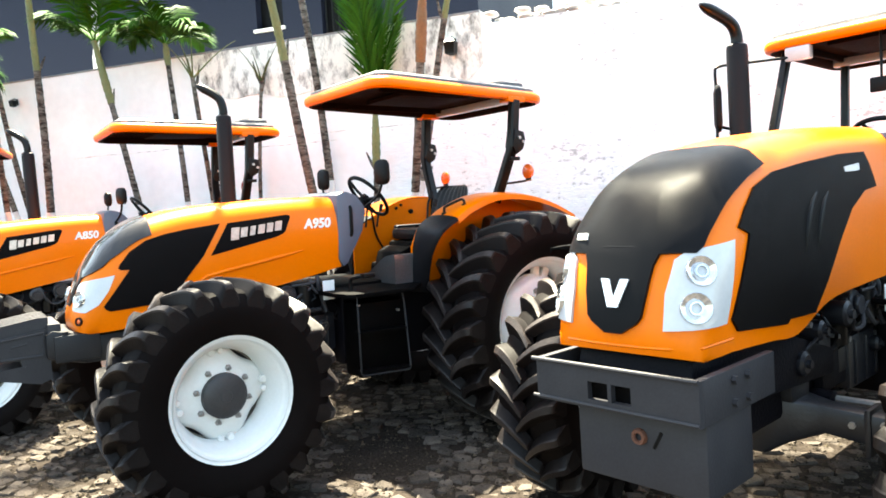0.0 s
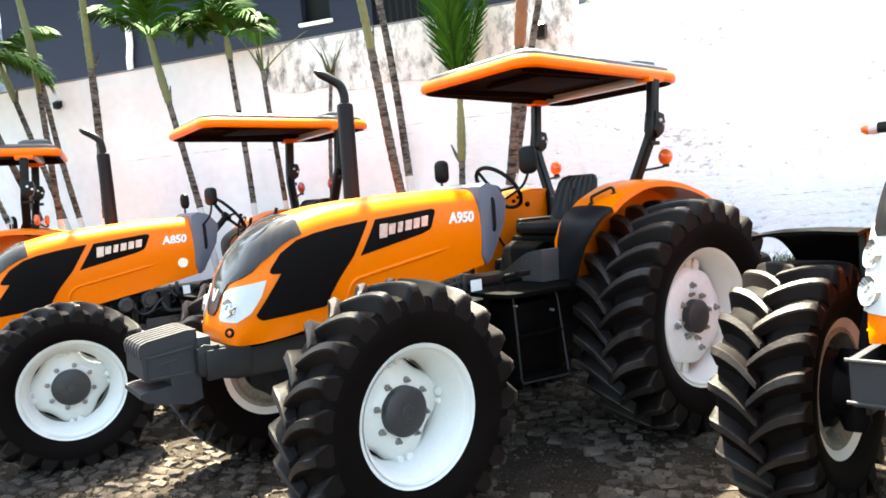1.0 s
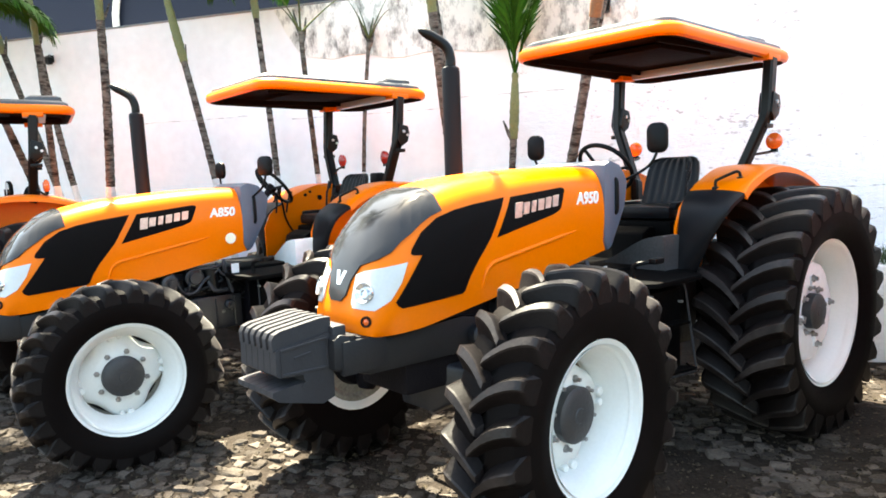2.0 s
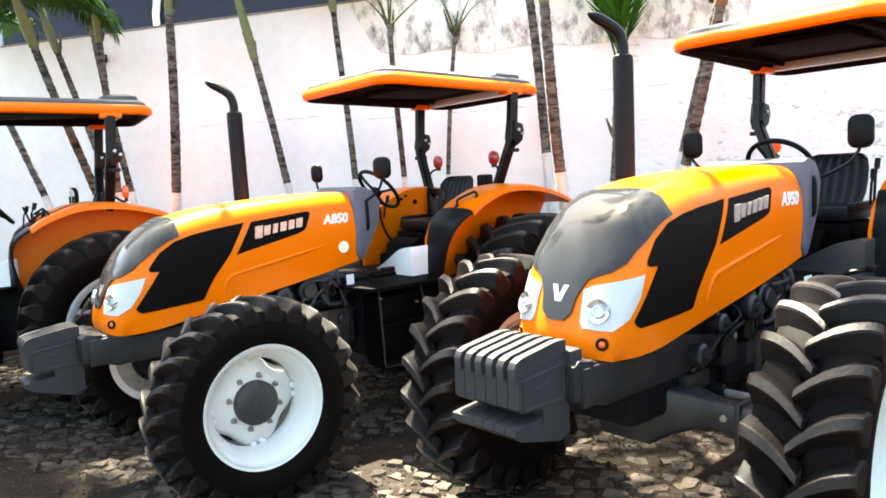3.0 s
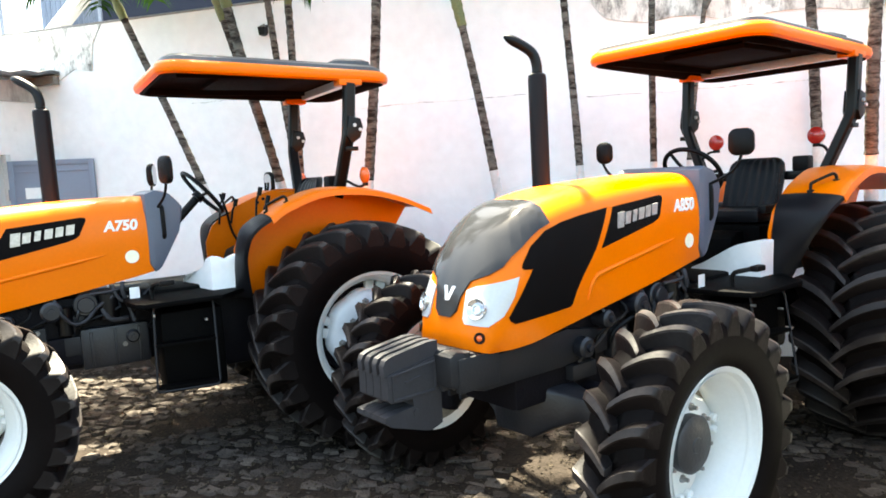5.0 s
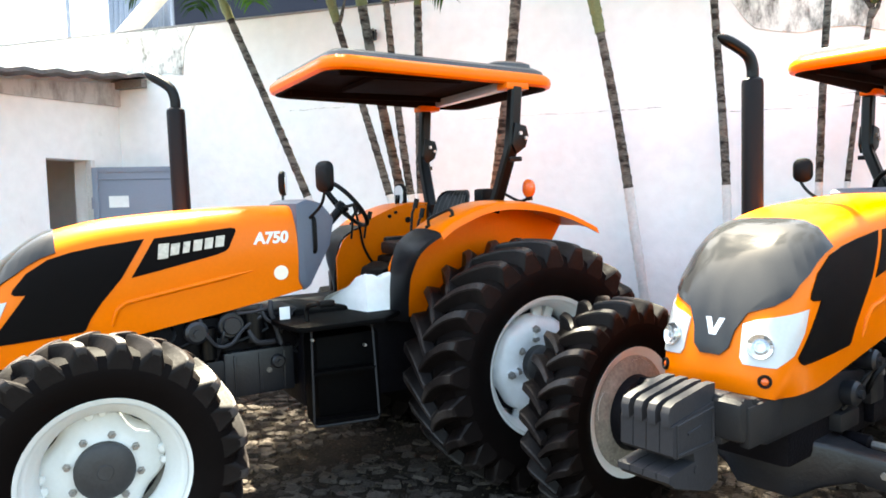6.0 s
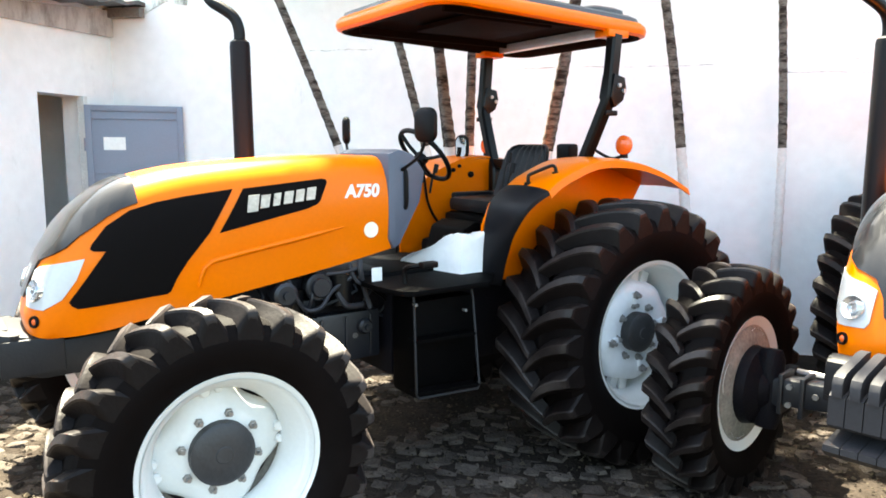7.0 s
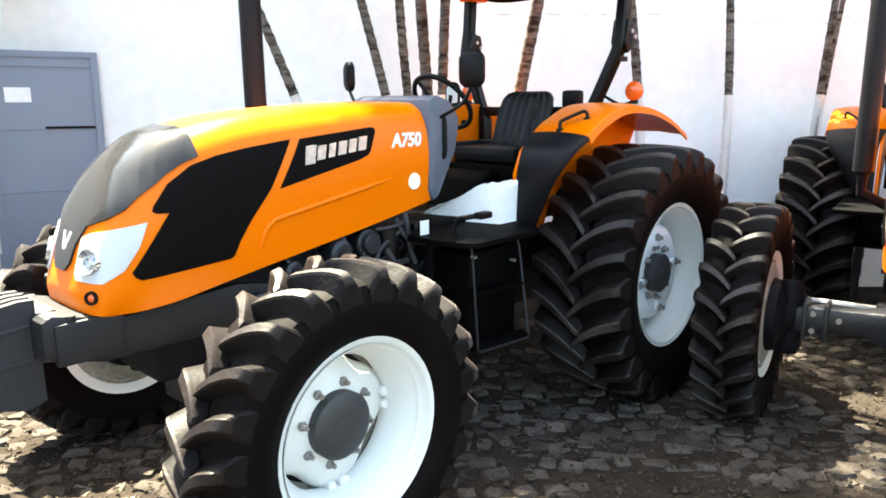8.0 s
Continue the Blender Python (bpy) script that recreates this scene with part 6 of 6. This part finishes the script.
def palm(s0, s1, off, r, height, crown, label, seed, fronds=9, flen=1.15, leaf=0.30, upright=0.5, green_from=99.0, limed=1.75, out=0.3, fan=False, shaft=0.0):
    """A slender palm by the wall, leaning from s0 at the ground to s1 at 3.5 m; its foot is limed white."""
    rnd = random.Random(seed)
    base = on_wall(s0, off)
    owner = thing("palm_tree", Matrix.Translation(base), label, "palm tree", "palms along the wall")
    lean = (s1 - s0) / 3.5
    def axis(z):
        return WALL_D * (lean * z + 0.02 * math.sin(z * 1.7 + seed)) + WALL_N * (0.02 * math.sin(z * 1.3 + seed * 2) - out * z / 3.5) + Vector((0, 0, z))
    def stem(name, z0, z1, material, lab, parent):
        bm = bmesh.new()
        n = max(3, int((z1 - z0) / 0.028))
        pts = [axis(z0 + (z1 - z0) * k / n) for k in range(n + 1)]
        rad = [0.78 * r * (1.18 - 0.42 * min(1, (z0 + (z1 - z0) * k / n) / 4.5)) * (1 + (0.09 if k % 3 == 0 else 0) + rnd.uniform(-0.05, 0.05)) + (0.05 * math.exp(-(z0 + (z1 - z0) * k / n) * 7) if z0 < 0.1 else 0) for k in range(n + 1)]
        if name == "crown_shaft" and z1 - z0 < 1.2:
            rad = [a * (1 + 0.42 * math.sin(math.pi * min(1, 0.12 + k / n)) ** 0.8) for k, a in enumerate(rad)]
        tube(bm, pts, rad, 10)
        return part(name, bm, material, parent, lab, None, 60)
    stem("limed_foot", -0.03, limed, LIMED, "white limed foot of the trunk", owner)
    top = min(height, green_from)
    if shaft:
        stem("trunk", limed, shaft, BARK, "ringed grey-brown trunk", owner)
        stem("crown_shaft", shaft, shaft + 0.62, BARK_ORANGE, "smooth orange-brown upper stem", owner)
        stem("trunk", shaft + 0.62, top, BARK_GREEN, "smooth green upper trunk", owner)
    else:
        stem("trunk", limed, top, BARK, "ringed grey-brown trunk", owner)
    if height > green_from:
        stem("crown_shaft", green_from, height, BARK_GREEN, "smooth green crown shaft", owner)
    # dry leaf bases left under the crown
    for k in range(1 if crown == "green" else 2):
        z = top - 0.03 - 0.09 * k
        a = rnd.uniform(0, 6.28)
        d = Vector((math.cos(a), math.sin(a), 0))
        bm = bmesh.new()
        tube(bm, [axis(z), axis(z) + d * 0.05 + Vector((0, 0, 0.08)), axis(z) + d * 0.10 + Vector((0, 0, 0.20 + rnd.uniform(0, 0.08)))], [0.024, 0.018, 0.008], 6)
        part("leaf_stub", bm, BARK, owner)
    if crown:
        bm = bmesh.new()
        for k in range(fronds):
            az = 2 * math.pi * k / fronds + rnd.uniform(-0.3, 0.3)
            el = upright + rnd.uniform(-0.35, 0.45)
            if fan:
                frond(bm, axis(height - 0.02), az, rnd.uniform(1.26, 1.54), flen * rnd.uniform(0.75, 1.15), 0.12, rnd, leaf, 20, 0.030, 2.2)
                continue
            frond(bm, axis(height - 0.02), az, min(1.5, el), flen * rnd.uniform(0.8, 1.2), (1.5 if upright < 1 else 0.5) * rnd.uniform(0.7, 1.3), rnd, leaf, 34 if leaf > 0.2 and leaf < 0.5 else 16, 0.015 if leaf < 0.36 else 0.03)
        part("crown", bm, LEAF if crown == "green" else LEAF_DRY, owner, "crown of arching feathered palm leaves", None, 80)


CLUMP = "slender ringed palm in a clump by the wall"
palm(6.358, 7.71, -0.482, 0.046, 3.58, "green", "slender palm leaning far over from a clump", 1, 10, 1.0, upright=0.45, green_from=3.36, out=0.256)
palm(5.951, 6.719, -0.166, 0.046, 3.80, "green", CLUMP, 2, 7, 0.75, upright=0.9, green_from=3.28, out=0.454)
palm(5.915, 6.045, -0.439, 0.050, 3.56, "green", "slender palm with a swollen green crown shaft and drooping leaves", 3, 10, 1.0, upright=0.35, green_from=3.13, out=1.215)
palm(5.999, 6.247, -0.06, 0.046, 5.9, "green", "tall straight palm in a clump by the wall", 4, 12, 1.2, upright=0.4, green_from=3.42, out=0.49)
palm(5.86, 5.82, -0.676, 0.046, 5.8, "green", "tall palm leaning slightly from a clump", 5, 12, 1.2, upright=0.4, green_from=3.24, out=0.345)
palm(5.501, 5.001, -0.544, 0.058, 8.4, "green", "tall palm with a dark ringed trunk and green upper stem", 6, 8, 1.2, green_from=3.42, limed=1.72, out=0.396)
palm(3.942, 4.508, -0.178, 0.048, 3.80, "green", "leaning palm with a drooping crown at the wall top", 7, 7, 0.70, upright=0.8, green_from=3.02, out=0.253)
palm(3.401, 3.539, -0.248, 0.042, 3.66, "green", "straight palm with a bright green crown", 8, 9, 0.68, green_from=3.4, upright=0.85, out=0.111)
palm(2.901, 2.786, -0.392, 0.034, 3.12, "dry", "thin palm with sparse bare leaf stalks", 9, 5, 0.55, 0.05, 1.05, out=0.458)
palm(2.719, 2.328, -0.09, 0.028, 3.12, "dry", "very thin young palm with a few bare stalks", 10, 5, 0.42, 0.05, 1.0, out=0.03)
palm(1.221, 1.409, -0.419, 0.058, 8.2, "green", "thick pale palm trunk with a green upper stem", 11, 8, 1.2, green_from=3.08, limed=1.72, out=0.859)
palm(1.373, 1.661, -0.10, 0.056, 6.2, "green", "thick ringed palm trunk", 12, 8, 1.2, green_from=4.4, limed=1.90, out=0.12)
palm(1.013, 0.797, -0.179, 0.042, 2.62, "green", "young palm with a fan of broad upright green leaves", 13, 8, 1.25, 0.36, 1.42, green_from=2.0, limed=1.6, fan=True, out=0.161)
palm(0.72, -0.10, -0.10, 0.056, 8.2, "green", "thick leaning palm with an orange-brown upper stem", 14, 8, 1.2, limed=1.72, out=0.95, shaft=2.95)
palm(0.813, -0.129, -0.199, 0.047, 5.9, "green", "leaning palm beside a thicker one", 15, 8, 1.1, green_from=3.42, limed=1.83, out=0.311)

# ---- raised bed with stones and grass by the wall ----
slab("planting_bed", (-5.2, -0.75, -0.1), (-1.75, -0.002, 0.80), ROUGHCAST, "low white masonry bed along the wall", "planter", "structure", 0.02)
for k, (s, off, sc) in enumerate(((-1.95, -0.42, 0.8), (-2.2, -0.30, 0.9), (-2.5, -0.45, 0.8), (-2.75, -0.35, 0.7))):
    bm = bmesh.new()
    bmesh.ops.create_icosphere(bm, subdivisions=3, radius=0.13)
    for v in bm.verts:
        v.co *= sc * (0.85 + 0.35 * noise.noise(v.co * 7 + Vector((k * 5.3, 1, 0))))
        v.co.z *= 0.75
    st = new("bed_stone", finish(bm, "bed_stone", ROUGHCAST, 50))
    st.matrix_basis = TO_WALL @ pose(s, off, 0.80 + 0.06 * sc, 0, 0, k * 40)
    tagged(st, "white-painted rough stone in the planting bed", "stone", "stones in the bed")
bm = bmesh.new()
rnd = random.Random(5)
for k in range(900):
    s, off = rnd.uniform(-2.9, -1.8), rnd.uniform(-0.73, -0.35)
    p = Vector((s, off, 0.795))
    a, h = rnd.uniform(0, 6.28), rnd.uniform(0.05, 0.17)
    d = Vector((math.cos(a), math.sin(a), 0))
    w = Vector((-d.y, d.x, 0)) * 0.005
    q = p + d * h * 0.3 + Vector((0, 0, h * 0.7))
    t = p + d * h * 0.8 + Vector((0, 0, h))
    f = [bm.verts.new(v) for v in (p - w, p + w, q + w * 0.7, q - w * 0.7, t)]
    bm.faces.new(f[:4])
    bm.faces.new((f[3], f[2], f[4]))
gr = new("grass", finish(bm, "grass", GRASS, 80))
gr.matrix_basis = TO_WALL
tagged(gr, "ragged green grass on the planting bed", "grass", "", "stuff")


# ---- cobbles ----
def cobble(bm, c, a, b, h, rot, rnd):
    cs, sn = math.cos(rot), math.sin(rot)
    base, mid, top = [], [], []
    k = 8
    for i in range(k):
        t = 2 * math.pi * (i + 0.5) / k
        x, y = math.copysign(abs(math.cos(t)) ** 0.42, math.cos(t)), math.copysign(abs(math.sin(t)) ** 0.42, math.sin(t))
        j = rnd.uniform(0.76, 1.08)
        for ring, sc, z in ((base, 1.0, -0.05), (mid, 0.97, h - 0.012), (top, 0.86, h + rnd.uniform(-0.011, 0.009))):
            px, py = x * a * sc * j, y * b * sc * j
            ring.append(bm.verts.new((c[0] + px * cs - py * sn, c[1] + px * sn + py * cs, c[2] + z)))
    for lo, hi in ((base, mid), (mid, top)):
        for i in range(k):
            bm.faces.new((lo[i], lo[(i + 1) % k], hi[(i + 1) % k], hi[i]))
    bm.faces.new(top)


rnd = random.Random(21)
kinds = []
for k in range(24):
    bm = bmesh.new()
    cobble(bm, (0, 0, 0), rnd.uniform(0.046, 0.078), rnd.uniform(0.038, 0.058), 0.0, 0, rnd)
    kinds.append(finish(bm, "cobble", STONE, 55))
rest = bmesh.new()
near = 0
row = 0
off = -0.95
while off > -9.2:
    s = -6.5 + (0.066 if row % 2 else 0)
    while s < 9.5:
        ss, oo = s + rnd.uniform(-0.03, 0.03), off + 0.05 * math.sin(s * 1.1 + row * 0.35) + rnd.uniform(-0.032, 0.032)
        lift = 0.010 + rnd.uniform(-0.011, 0.010) + 0.012 * noise.noise(Vector((ss * 0.8, oo * 0.8, 0)))
        gone = noise.noise(Vector((ss * 0.9, oo * 0.9, 4.0))) > 0.30 or rnd.random() < 0.05
        if not gone:
            p = on_wall(ss, oo, lift)
            if 6.6 < ss < 9.3 and -4.7 < oo < -2.1 and near < 300:
                st = new("cobble", kinds[rnd.randrange(24)])
                st.parent = ground
                st.matrix_basis = Matrix.Translation(p) @ pose(0, 0, 0, rnd.uniform(-6, 6), rnd.uniform(-6, 6), -21 + rnd.uniform(-20, 20))
                near += 1
            else:
                cobble(rest, p, rnd.uniform(0.046, 0.078), rnd.uniform(0.038, 0.058), 0.0, radians(-21 + rnd.uniform(-24, 24)), rnd)
        s += 0.132
    off -= 0.104
    row += 1
rest_me = finish(rest, "cobbles_rest", STONE_FAR, 55)
ob = new("cobbles", rest_me)
ob.parent = ground
tagged(ob, "worn brown cobbles set in soil", "", "", "stuff")


# loose grit in the joints
rnd = random.Random(33)
grit = bmesh.new()
for k in range(22000):
    p = on_wall(rnd.uniform(-3.5, 9.4), -rnd.uniform(1.0, 5.4), 0.006 + rnd.uniform(0, 0.014))
    r, a = rnd.uniform(0.005, 0.012) * (2.2 if k % 11 == 0 else 1.0), rnd.uniform(0, 6.28)
    ring = [grit.verts.new(p + Vector((r * math.cos(a + q) * rnd.uniform(0.7, 1.2), r * math.sin(a + q) * rnd.uniform(0.7, 1.2), 0))) for q in (0, 1.6, 3.1, 4.7)]
    tip = grit.verts.new(p + Vector((rnd.uniform(-0.3, 0.3) * r, rnd.uniform(-0.3, 0.3) * r, r * rnd.uniform(0.5, 0.9))))
    for i in range(4):
        grit.faces.new((ring[i], ring[(i + 1) % 4], tip))
ob = new("gravel", finish(grit, "gravel", GRAVEL, 20))
ob.parent = ground
tagged(ob, "loose brown grit between the cobbles", "", "", "stuff")
